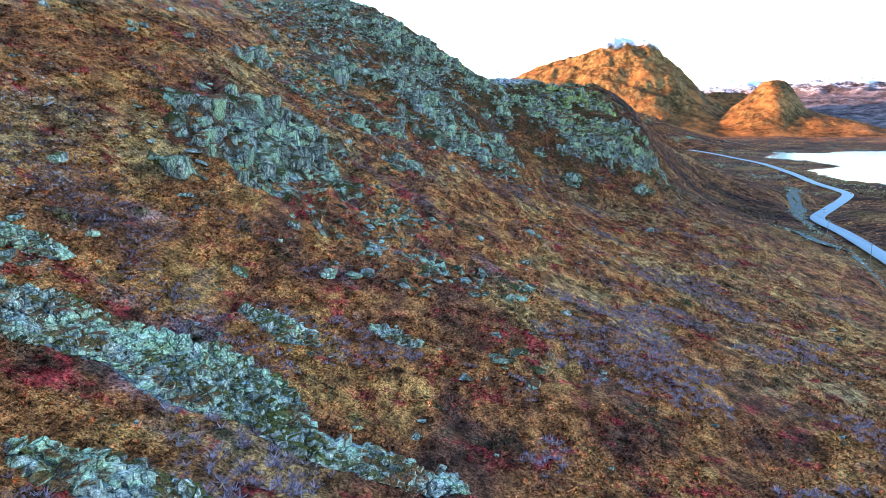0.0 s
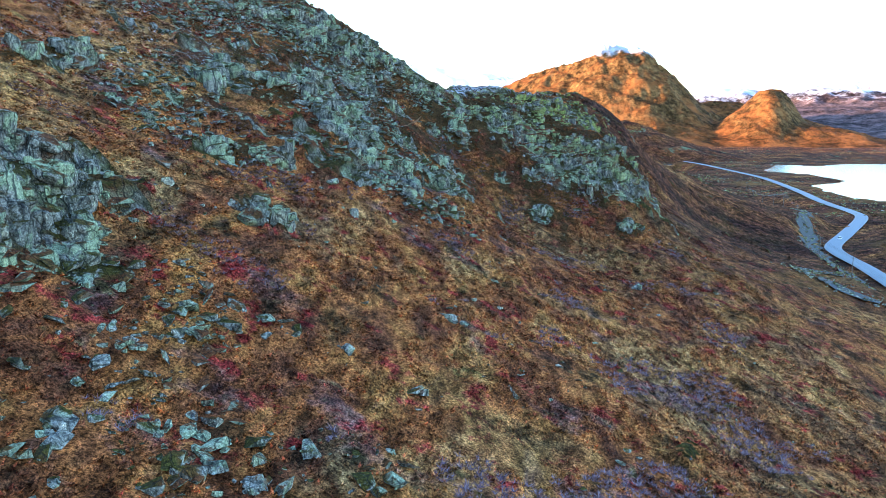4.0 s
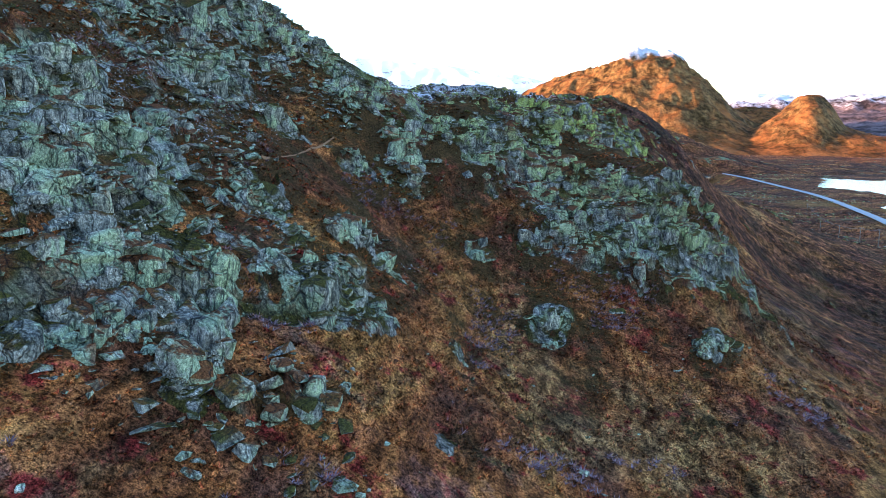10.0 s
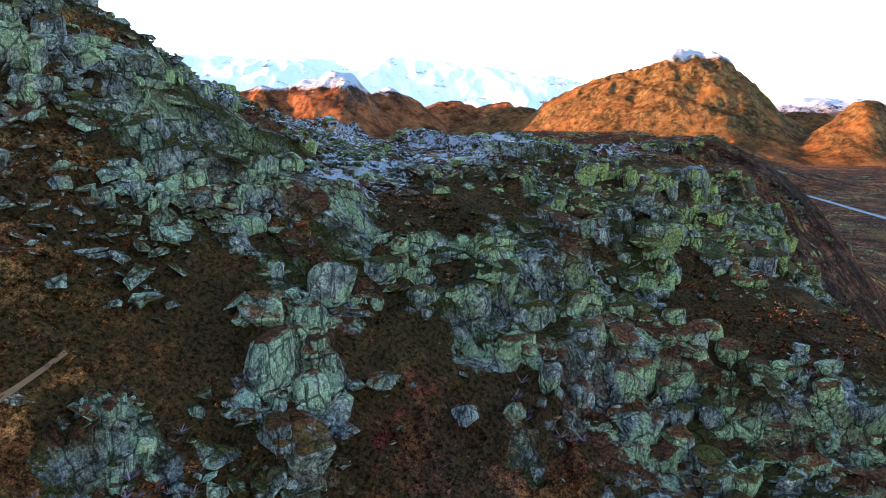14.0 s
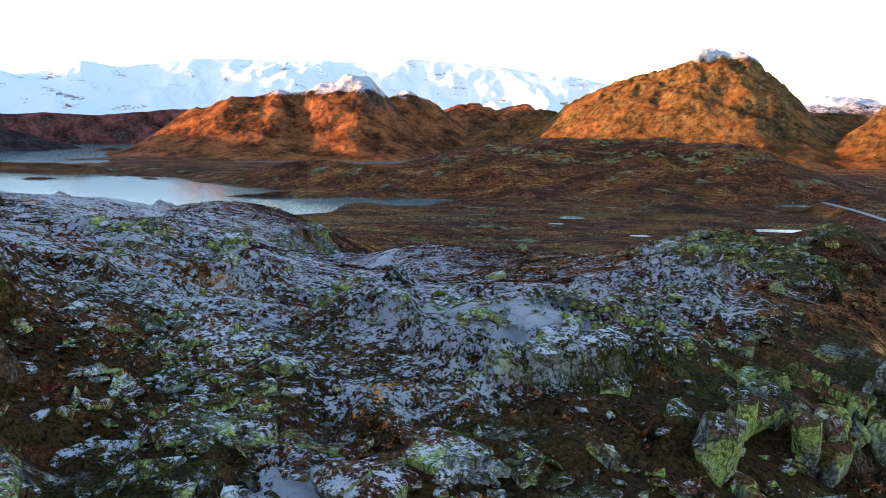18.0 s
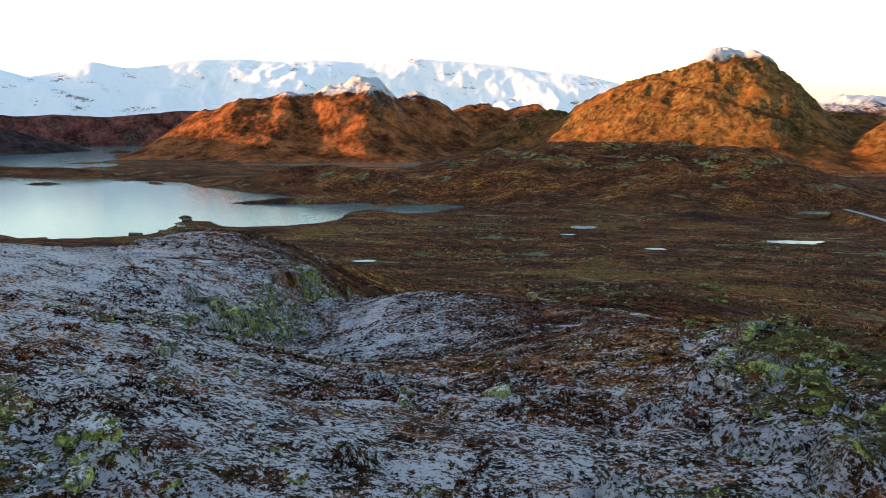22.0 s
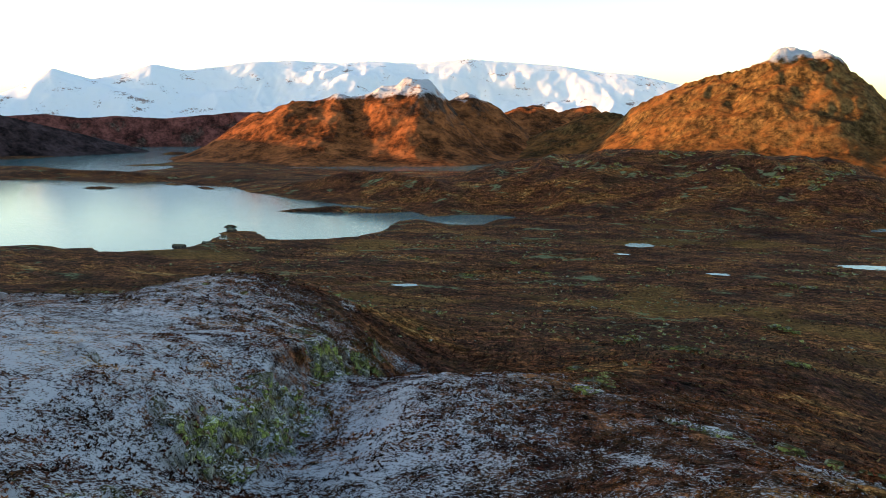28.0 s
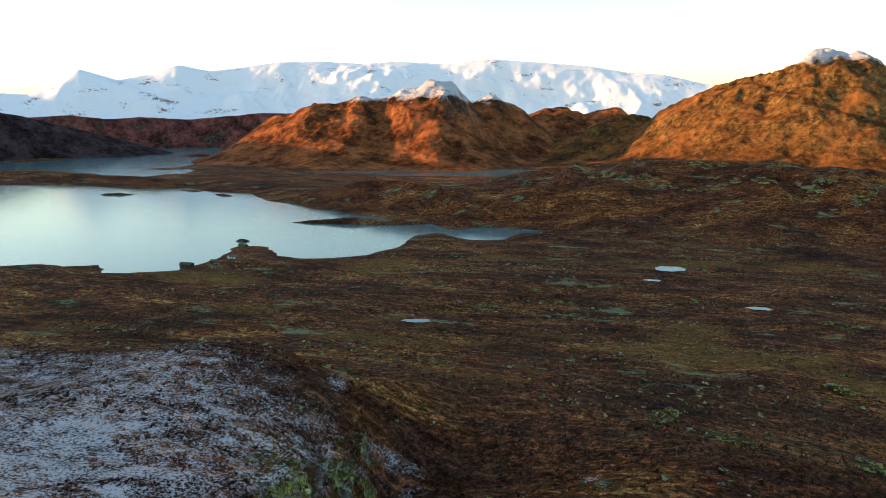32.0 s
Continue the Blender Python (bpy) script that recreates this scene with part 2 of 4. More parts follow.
def land(x, y):
    z = valley(x, y)
    near = np.exp(-(np.maximum(np.abs(x) - 250, 0) / 200) ** 2) * np.exp(-(np.maximum(y - 750, 0) / 200) ** 2)
    z = z + fbm(x, y, 26, 4, 3) * 1.8 * (0.4 + 0.6 * near) + fbm(x, y, 150, 4, 8) * 7 * (1 - near) + (0.5 - 2 * np.abs(fbm(x, y, 75, 4, 9))) * 11 * smooth(1180, 1420, y) * (1 - smooth(2000, 2400, y)) * smooth(-700, -300, x)
    for ring, level, fall in ((LAKE, LAKE_Z, 0.055), (FJORD, LAKE_Z, 0.045), (LONG_WATER, LAKE_Z, 0.05)):
        s = shore(x, y, ring) + fbm(x, y, 60, 4, 21) * 14
        bank = level + 0.4 + fall * 1.6 * np.maximum(s, 0) + 0.006 * np.maximum(s - 14, 0) ** 2
        z = np.where(s < 0, level + np.maximum(s * 0.2, -5) - 0.1, np.where(s < 300, np.minimum(z, bank) * 0.7 + 0.3 * np.minimum(bank, z + 6), z))
    s = shore(x, y, TARN) + fbm(x, y, 50, 4, 22) * 16
    z = np.where(s < 0, TARN_Z - 1, np.where(s < 90, np.maximum(np.minimum(z, TARN_Z + 0.3 + 0.04 * s), TARN_Z + 0.3), z))
    # the step along the edge of the snowy plateau, with the gully below it
    e = x + 69 + 0.15 * (y - 440) + fbm(x, y, 14, 3, 47) * 9
    step = smooth(-4.5, 4.5, e)
    along = smooth(422, 445, y) * (1 - smooth(540, 575, y))
    z = z + along * (2.5 * (1 - step) * (1 - smooth(0, 40, -e)) - (4.5 + 3.0 * smooth(470, 530, y)) * step * (1 - smooth(4, 40, e)))
    d = beside(x, y, ROAD_LINE)
    return z + (road_level(y) - 0.35 - z) * (1 - smooth(7, 24, d))


def crag(x, y):
    """How much bare rock stands out at a place."""
    z = zone(x, y, CRAGS_SOUTH + CRAGS_KNOLL, 0.7)
    z = np.maximum(z, 0.8 * zone(x, y, CRAGS_NORTH, 0.7))
    z = np.maximum(z, zone(x, y, CRAGS_VALLEY, 0.4))
    z = np.maximum(z, 0.62 * zone(x, y, [(4, 330, 48, 34, 20), (-30, 318, 26, 30, 0), (28, 405, 16, 34, -8)], 0.5))
    z = np.maximum(z, 0.48 * zone(x, y, [(-45, 230, 40, 28, 80)], 0.5))
    return z


def surface(x, y):
    """Height with the broken rock laid on it, and the share of rock."""
    z = land(x, y)
    near = (x > -140) & (x < 150) & (y > 0) & (y < 650)
    sx, sy = np.zeros(x.shape), np.zeros(x.shape)
    if near.any():
        sx[near], sy[near] = (land(x[near] + 2.5, y[near]) - z[near]) / 2.5, (land(x[near], y[near] + 2.5) - z[near]) / 2.5
    steep = np.hypot(sx, sy)
    c = crag(x, y)
    n = fbm(x, y, 8, 5, 33, 0.7)
    rock = smooth(0.38, 0.58, c * 0.72 + n * (0.7 + 0.5 * smooth(0.0, 0.25, c)) + 0.22 * smooth(0.35, 0.9, steep) * c)
    q = (z + fbm(x, y, 22, 3, 44) * 9) / 6.5
    f = q - np.floor(q)
    z = z + rock * 0.55 * 6.5 * (smooth(0.30, 0.58, f) - f)
    wx, wy = x + fbm(x, y, 6, 3, 40) * 4, y + fbm(x, y, 6, 3, 41) * 4
    # upright ribs run down the steep faces
    e1, w1 = cells(wx, wy / 3.2, 3.2, 51)
    e2, w2 = cells(wx / 3.2, wy, 3.2, 53)
    down = smooth(0.35, 0.65, np.abs(sy) / (np.abs(sx) + np.abs(sy) + 1e-6))
    rib, edge = w2 + (w1 - w2) * down, e2 + (e1 - e2) * down
    e3, w3 = cells(wx, wy, 2.2, 57)
    z = z + rock * ((rib - 0.45) * (0.5 + 0.9 * smooth(0.3, 0.9, steep)) * smooth(0.0, 0.22, edge) + (w3 - 0.4) * 0.5 * smooth(0, 0.25, e3) + 0.2)
    z = z + (1 - rock) * (fbm(x, y, 2.4, 3, 70) * 0.6)
    return z, rock


def height(x, y):
    return float(surface(np.array([float(x)]), np.array([float(y)]))[0][0])


# ---- materials ----
class Shade:
    """A short way to write node materials."""

    def __init__(self, name, rough=0.9):
        self.mat = bpy.data.materials.new(name)
        self.mat.use_nodes = True
        self.t = self.mat.node_tree
        self.bsdf = self.t.nodes["Principled BSDF"]
        self.bsdf.inputs["Roughness"].default_value = rough
        self.bsdf.inputs["Specular IOR Level"].default_value = 0.04
        self.geo = self.t.nodes.new("ShaderNodeNewGeometry")
        self.pos = self.geo.outputs["Position"]

    def put(self, socket, v):
        if isinstance(v, bpy.types.NodeSocket):
            self.t.links.new(v, socket)
        else:
            socket.default_value = v

    def scaled(self, sx, sy, sz, turn=0):
        n = self.t.nodes.new("ShaderNodeMapping")
        self.put(n.inputs["Vector"], self.pos)
        n.inputs["Scale"].default_value = (sx, sy, sz)
        n.inputs["Rotation"].default_value = (0, 0, radians(turn))
        return n.outputs[0]

    def noise(self, scale, detail=5, rough=0.6, vector=None, warp=0.0):
        n = self.t.nodes.new("ShaderNodeTexNoise")
        self.put(n.inputs["Vector"], vector or self.pos)
        n.inputs["Scale"].default_value, n.inputs["Detail"].default_value = scale, detail
        n.inputs["Roughness"].default_value, n.inputs["Distortion"].default_value = rough, warp
        return n.outputs["Fac"]

    def voronoi(self, scale, feature="F1", vector=None, out="Distance"):
        n = self.t.nodes.new("ShaderNodeTexVoronoi")
        n.feature = feature
        self.put(n.inputs["Vector"], vector or self.pos)
        n.inputs["Scale"].default_value = scale
        return n.outputs[out]

    def ramp(self, v, *stops):
        n = self.t.nodes.new("ShaderNodeValToRGB")
        self.put(n.inputs[0], v)
        el = n.color_ramp.elements
        while len(el) < len(stops):
            el.new(0.5)
        for e, (p, c) in zip(el, stops):
            e.position = p
            e.color = (*c, 1) if isinstance(c, tuple) else (c, c, c, 1)
        return n.outputs[0]

    def mix(self, f, a, b, how="MIX"):
        n = self.t.nodes.new("ShaderNodeMix")
        n.data_type, n.blend_type = "RGBA", how
        self.put(n.inputs[0], f)
        for k, v in ((6, a), (7, b)):
            self.put(n.inputs[k], (*v, 1) if isinstance(v, tuple) else v)
        return n.outputs[2]

    def math(self, how, a, b=0.0, clamp=False):
        n = self.t.nodes.new("ShaderNodeMath")
        n.operation, n.use_clamp = how, clamp
        self.put(n.inputs[0], a), self.put(n.inputs[1], b)
        return n.outputs[0]

    def attr(self, name):
        n = self.t.nodes.new("ShaderNodeAttribute")
        n.attribute_name = name
        return n.outputs["Fac"]

    def up(self):
        n = self.t.nodes.new("ShaderNodeSeparateXYZ")
        self.put(n.inputs[0], self.geo.outputs["Normal"])
        return n.outputs[2]

    def axis(self, k):
        n = self.t.nodes.new("ShaderNodeSeparateXYZ")
        self.put(n.inputs[0], self.pos)
        return n.outputs[k]

    def done(self, color, bump=None, strength=0.5, distance=0.1, rough=None):
        self.put(self.bsdf.inputs["Base Color"], color)
        if bump is not None:
            n = self.t.nodes.new("ShaderNodeBump")
            n.inputs["Strength"].default_value, n.inputs["Distance"].default_value = strength, distance
            self.put(n.inputs["Height"], bump)
            self.t.links.new(n.outputs[0], self.bsdf.inputs["Normal"])
        if rough is not None:
            self.put(self.bsdf.inputs["Roughness"], rough)
        return self.mat


def rock_color(m, lichen=1.0):
    """Grey upright-jointed mountain rock with crusts of mint and yellow-green lichen, moss and heath on its ledges."""
    mid, fine, grit = m.noise(0.7, 6, 0.6), m.noise(4.0, 5, 0.7), m.noise(14.0, 3, 0.7)
    grain = m.noise(1.6, 7, 0.75, m.scaled(1.0, 1.0, 0.4), 0.3)
    grey = m.ramp(m.math("ADD", m.math("MULTIPLY", mid, 0.5), m.math("MULTIPLY", grain, 0.5)), (0.38, (0.055, 0.06, 0.064)), (0.49, (0.19, 0.205, 0.20)), (0.60, (0.37, 0.385, 0.36)))
    grey = m.mix(1.0, grey, (1.15, 1.0, 0.90), "MULTIPLY")
    grey = m.mix(0.85, grey, m.ramp(fine, (0.38, 0.3), (0.60, 1.6)), "MULTIPLY")
    north = m.math("MULTIPLY", m.math("SUBTRACT", m.axis(1), 285.0), 1 / 45.0, True)
    crust = m.math("ADD", m.noise(0.22, 7, 0.66), m.math("MULTIPLY", north, 0.02))
    crust = m.math("MULTIPLY", m.ramp(crust, (0.48, 0.0), (0.55, 1.0)), lichen * 0.9)
    pale = m.ramp(fine, (0.36, (0.16, 0.20, 0.115)), (0.62, (0.47, 0.525, 0.335)))
    green = m.ramp(fine, (0.36, (0.11, 0.125, 0.025)), (0.62, (0.50, 0.54, 0.14)))
    color = m.mix(crust, grey, m.mix(north, pale, green))
    streak = m.noise(0.9, 6, 0.75, m.scaled(2.0, 2.0, 0.30), 0.5)
    color = m.mix(m.ramp(streak, (0.54, 0.0), (0.60, 0.8)), color, (0.035, 0.037, 0.042))
    moss = m.ramp(m.math("ADD", m.noise(0.20, 8, 0.72), m.math("MULTIPLY", north, 0.03)), (0.44, 0.0), (0.50, 1.0))
    moss = m.math("MULTIPLY", moss, m.ramp(m.up(), (0.30, 0.0), (0.70, 1.0)))
    turf = m.mix(m.ramp(m.noise(0.11, 5, 0.6), (0.47, 0.0), (0.56, 1.0)), m.ramp(fine, (0.36, (0.02, 0.018, 0.004)), (0.60, (0.10, 0.08, 0.02))), m.ramp(fine, (0.36, (0.04, 0.014, 0.008)), (0.60, (0.20, 0.075, 0.03))))
    color = m.mix(moss, color, turf)
    warp = m.t.nodes.new("ShaderNodeVectorMath")
    warp.operation = "MULTIPLY_ADD"
    wob = m.t.nodes.new("ShaderNodeTexNoise")
    m.put(wob.inputs["Vector"], m.pos)
    wob.inputs["Scale"].default_value = 0.6
    m.put(warp.inputs[0], wob.outputs["Color"])
    warp.inputs[1].default_value = (1.5, 1.5, 0.9)
    m.put(warp.inputs[2], m.scaled(1.0, 1.0, 0.42, 20))
    crack = m.voronoi(0.5, "DISTANCE_TO_EDGE", warp.outputs[0])
    crack2 = m.voronoi(1.6, "DISTANCE_TO_EDGE", warp.outputs[0])
    gate = m.ramp(m.noise(0.4, 3), (0.46, 1.0), (0.60, 0.0))
    lines = m.math("MULTIPLY", m.ramp(crack, (0.0, 0.0), (0.05, 1.0)), m.math("MAXIMUM", gate, m.ramp(crack2, (0.0, 0.3), (0.07, 1.0))))
    color = m.mix(m.ramp(lines, (0.0, 0.75), (0.8, 0.0)), color, (0.022, 0.022, 0.02))
    color = m.mix(0.75, color, m.ramp(grit, (0.40, 0.35), (0.60, 1.6)), "MULTIPLY")
    relief = m.math("ADD", m.math("MULTIPLY", lines, 0.8), m.math("ADD", m.math("MULTIPLY", grain, 0.8), m.math("MULTIPLY", fine, 0.4)))
    return color, relief, fine


def snow_on(m, color, amount, fine):
    grain = m.math("ADD", m.math("SUBTRACT", m.noise(1.5, 7, 0.8), 0.5), m.math("MULTIPLY", m.math("SUBTRACT", fine, 0.5), 0.5))
    patch = m.math("ADD", m.noise(0.16, 6, 0.7), m.math("MULTIPLY", grain, 2.1))
    patch = m.math("ADD", patch, m.math("SUBTRACT", amount, 0.72))
    patch = m.math("MULTIPLY", m.ramp(patch, (0.49, 0.0), (0.56, 0.9)), m.ramp(m.up(), (0.5, 0.0), (0.85, 1.0)))
    return m.mix(patch, color, (0.63, 0.61, 0.64))


def heath_color(m):
    """Autumn heath: rust, straw, wine-red and brown dwarf shrubs."""
    a = m.noise(0.035, 6, 0.62, m.scaled(1.0, 0.55, 1.0, 35), 0.6)
    b = m.noise(0.11, 6, 0.65, m.scaled(1.0, 0.5, 1.0, 40), 0.4)
    c = m.noise(0.6, 6, 0.7, m.scaled(1.0, 0.6, 1.0, 40))
    d = m.noise(3.2, 5, 0.75)
    color = m.ramp(b, (0.28, (0.06, 0.028, 0.02)), (0.42, (0.15, 0.052, 0.022)), (0.52, (0.30, 0.105, 0.03)), (0.62, (0.36, 0.165, 0.045)), (0.74, (0.14, 0.065, 0.05)))
    color = m.mix(m.ramp(a, (0.52, 0.0), (0.62, 0.5)), color, m.ramp(c, (0.35, (0.18, 0.10, 0.035)), (0.65, (0.44, 0.29, 0.11))))
    color = m.mix(m.ramp(m.noise(0.07, 6, 0.65), (0.58, 0.0), (0.68, 0.7)), color, m.mix(c, (0.07, 0.035, 0.045), (0.19, 0.11, 0.13)))
    color = m.mix(m.ramp(m.noise(0.19, 6, 0.7), (0.56, 0.0), (0.63, 0.9)), color, m.mix(c, (0.13, 0.012, 0.014), (0.32, 0.035, 0.03)))
    color = m.mix(m.ramp(m.noise(0.14, 6, 0.65), (0.61, 0.0), (0.68, 0.75)), color, m.mix(c, (0.05, 0.045, 0.014), (0.14, 0.125, 0.035)))
    color = m.mix(m.ramp(m.noise(0.12, 7, 0.72, m.scaled(1.0, 0.6, 1.0, 130)), (0.55, 0.0), (0.64, 0.8)), color, m.mix(c, (0.018, 0.014, 0.008), (0.07, 0.05, 0.02)))
    dry = m.math("MULTIPLY", m.math("SUBTRACT", m.axis(1), 185.0), 1 / 170.0, True)
    v1 = m.noise(0.03, 9, 0.72, m.scaled(0.45, 1.0, 1.0, 8), 0.3)
    far = m.ramp(v1, (0.40, (0.012, 0.005, 0.005)), (0.47, (0.052, 0.019, 0.011)), (0.54, (0.105, 0.037, 0.014)), (0.60, (0.16, 0.066, 0.018)), (0.68, (0.26, 0.15, 0.055)))
    far = m.mix(0.8, far, m.ramp(m.noise(0.22, 8, 0.82, m.scaled(0.5, 1.0, 1.0, 8)), (0.43, 0.08), (0.56, 2.0)), "MULTIPLY")
    far = m.mix(0.85, far, m.ramp(m.noise(0.55, 7, 0.8, m.scaled(0.4, 1.0, 1.0, 8)), (0.43, 0.22), (0.50, 0.85), (0.57, 1.75)), "MULTIPLY")
    color = m.mix(m.math("MULTIPLY", dry, 0.88), color, far)
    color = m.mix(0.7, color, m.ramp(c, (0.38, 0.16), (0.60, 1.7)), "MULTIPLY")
    # dark speckle at tuft scale puts the shade between shrubs into the colour
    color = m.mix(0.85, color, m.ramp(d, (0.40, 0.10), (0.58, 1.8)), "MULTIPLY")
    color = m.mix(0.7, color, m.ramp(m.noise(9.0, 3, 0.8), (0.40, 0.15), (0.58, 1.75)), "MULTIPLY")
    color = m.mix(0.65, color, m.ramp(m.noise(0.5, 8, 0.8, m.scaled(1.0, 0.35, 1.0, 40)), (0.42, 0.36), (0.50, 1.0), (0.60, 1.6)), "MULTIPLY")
    return color, c, d


def ground_material():
    m = Shade("heath_and_rock")
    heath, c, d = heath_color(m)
    rock, relief, fine = rock_color(m)
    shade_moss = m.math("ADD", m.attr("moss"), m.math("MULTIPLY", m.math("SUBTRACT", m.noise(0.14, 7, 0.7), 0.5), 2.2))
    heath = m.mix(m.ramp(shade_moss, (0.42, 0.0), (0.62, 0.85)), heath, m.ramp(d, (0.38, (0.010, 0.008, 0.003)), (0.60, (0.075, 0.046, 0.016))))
    marsh = m.math("MULTIPLY", m.attr("marsh"), 0.6)
    sedge = m.ramp(c, (0.3, (0.075, 0.038, 0.010)), (0.7, (0.27, 0.145, 0.036)))
    sedge = m.mix(0.75, sedge, m.ramp(m.noise(0.4, 8, 0.8, m.scaled(0.4, 1.0, 1.0, 8)), (0.42, 0.3), (0.58, 1.6)), "MULTIPLY")
    heath = m.mix(marsh, heath, m.mix(0.6, sedge, m.ramp(d, (0.40, 0.3), (0.60, 1.6)), "MULTIPLY"))
    share = m.math("ADD", m.attr("rock"), m.math("MULTIPLY", m.math("SUBTRACT", m.noise(0.9, 5, 0.7), 0.5), 0.9))
    share = m.math("SUBTRACT", share, m.ramp(m.up(), (0.72, 0.0), (0.97, 0.42)))
    share = m.ramp(share, (0.40, 0.0), (0.48, 1.0))
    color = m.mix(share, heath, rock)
    low = m.math("MULTIPLY", m.math("SUBTRACT", m.axis(1), 600.0), 1 / 150.0, True)
    slab = m.noise(0.03, 9, 0.75, m.scaled(0.5, 1.0, 0.5, 12))
    slab = m.math("MULTIPLY", m.ramp(slab, (0.585, 0.0), (0.63, 0.9)), low)
    color = m.mix(slab, color, m.ramp(fine, (0.3, (0.05, 0.065, 0.035)), (0.7, (0.26, 0.32, 0.17))))
    scree = m.ramp(m.math("ADD", m.attr("scree"), m.math("MULTIPLY", m.math("SUBTRACT", d, 0.5), 0.6)), (0.45, 0.0), (0.55, 1.0))
    stones = m.mix(m.voronoi(1.3, out="Color"), (0.12, 0.14, 0.135), (0.42, 0.47, 0.45))
    color = m.mix(scree, color, m.mix(m.ramp(m.voronoi(1.3, "DISTANCE_TO_EDGE"), (0.0, 1.0), (0.12, 0.0)), stones, (0.03, 0.03, 0.03)))
    color = snow_on(m, color, m.attr("snow"), fine)
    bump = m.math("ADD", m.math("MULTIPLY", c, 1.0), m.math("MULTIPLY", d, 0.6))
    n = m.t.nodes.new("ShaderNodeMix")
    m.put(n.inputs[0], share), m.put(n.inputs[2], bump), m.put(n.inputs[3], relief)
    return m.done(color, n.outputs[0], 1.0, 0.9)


def rock_material(name, lichen=1.0, pale=1.0):
    m = Shade(name, 0.85)
    color, relief, fine = rock_color(m, lichen)
    tint = m.t.nodes.new("ShaderNodeObjectInfo").outputs["Random"]
    color = m.mix(0.8, color, m.ramp(tint, (0.0, (0.62 * pale, 0.66 * pale, 0.64 * pale)), (0.5, (0.95 * pale, 0.98 * pale, 0.95 * pale)), (1.0, (1.05 * pale, 1.08 * pale, 0.9 * pale))), "MULTIPLY")
    y = m.axis(1)
    sn = m.math("SUBTRACT", y, m.math("MULTIPLY", m.math("MAXIMUM", m.axis(0), -10.0), 1.2))
    sn = m.math("MULTIPLY", m.math("SUBTRACT", sn, 272.0), 1 / 60.0, True)
    sn = m.math("MULTIPLY", sn, m.math("MULTIPLY", m.math("SUBTRACT", 28.0, m.axis(0)), 1 / 12.0, True))
    sn = m.math("MULTIPLY", sn, m.math("MULTIPLY", m.math("SUBTRACT", 560.0, y), 1 / 60.0, True))
    color = snow_on(m, color, m.math("MULTIPLY", sn, 0.66), fine)
    return m.done(color, relief, 0.8, 0.35)


def mountain_material(name, snowline, snowsoft, steep=0.5, tone=(0.26, 0.13, 0.055), stone=(0.22, 0.18, 0.14), snow_hold=0.62, white=(0.72, 0.74, 0.78), relief=1.0, patches=0.0):
    m = Shade(name)
    b, c = m.noise(0.012, 9, 0.68), m.noise(0.06, 9, 0.75)
    crease = m.noise(0.028, 8, 0.72, m.scaled(1.0, 1.0, 0.75), 0.8)
    heath = m.ramp(b, (0.36, tuple(v * 0.4 for v in tone)), (0.52, tone), (0.68, tuple(v * 1.4 for v in tone)))
    rock = m.ramp(c, (0.3, tuple(v * 0.35 for v in stone)), (0.7, tuple(v * 1.5 for v in stone)))
    bare = m.math("ADD", m.up(), m.math("MULTIPLY", m.math("SUBTRACT", b, 0.5), 1.1))
    color = m.mix(m.ramp(bare, (steep, 0.85), (steep + 0.3, 0.0)), heath, rock)
    color = m.mix(0.8, color, m.ramp(m.math("ADD", m.math("MULTIPLY", b, 0.5), m.math("MULTIPLY", c, 0.5)), (0.42, 0.15), (0.58, 1.3)), "MULTIPLY")
    z = m.math("ADD", m.axis(2), m.math("MULTIPLY", m.math("SUBTRACT", b, 0.5), snowsoft * 3.0))
    z = m.math("ADD", z, m.math("MULTIPLY", m.math("SUBTRACT", c, 0.5), snowsoft * 1.6))
    z = m.math("DIVIDE", m.math("SUBTRACT", z, snowline - snowsoft), 2 * snowsoft)
    lie = m.ramp(m.math("ADD", m.up(), m.math("MULTIPLY", m.math("SUBTRACT", c, 0.5), 0.35)), (snow_hold, 0.0), (snow_hold + 0.2, 1.0))
    cover = m.math("MULTIPLY", m.ramp(z, (0.35, 0.0), (0.65, 1.0)), lie)
    if patches:
        cover = m.math("MULTIPLY", cover, m.ramp(m.math("ADD", m.noise(0.006, 9, 0.7, m.scaled(1.0, 1.0, 2.5)), m.math("MULTIPLY", m.math("SUBTRACT", c, 0.5), 0.5)), (0.60, 1.0), (0.66, 1.0 - patches)))
    color = m.mix(cover, color, white)
    high = m.math("ADD", m.math("MULTIPLY", crease, 1.6), m.math("ADD", b, m.math("MULTIPLY", c, 0.5)))
    return m.done(color, high, 0.7 * relief, 9.0)


def plain(name, color, rough=0.7, metal=0.0, grain=6.0):
    m = Shade(name, rough)
    m.bsdf.inputs["Metallic"].default_value = metal
    m.bsdf.inputs["Specular IOR Level"].default_value = 0.3
    n = m.noise(grain, 5, 0.65)
    return m.done(m.mix(n, tuple(v * 0.7 for v in color), tuple(min(v * 1.3, 1) for v in color)), n, 0.2, 0.02)


def water_material():
    m = Shade("lake_water", 0.13)
    m.bsdf.inputs["IOR"].default_value = 1.33
    m.bsdf.inputs["Specular IOR Level"].default_value = 0.6
    return m.done((0.055, 0.14, 0.145, 1), m.noise(0.35, 4, 0.6), 0.12, 0.4)


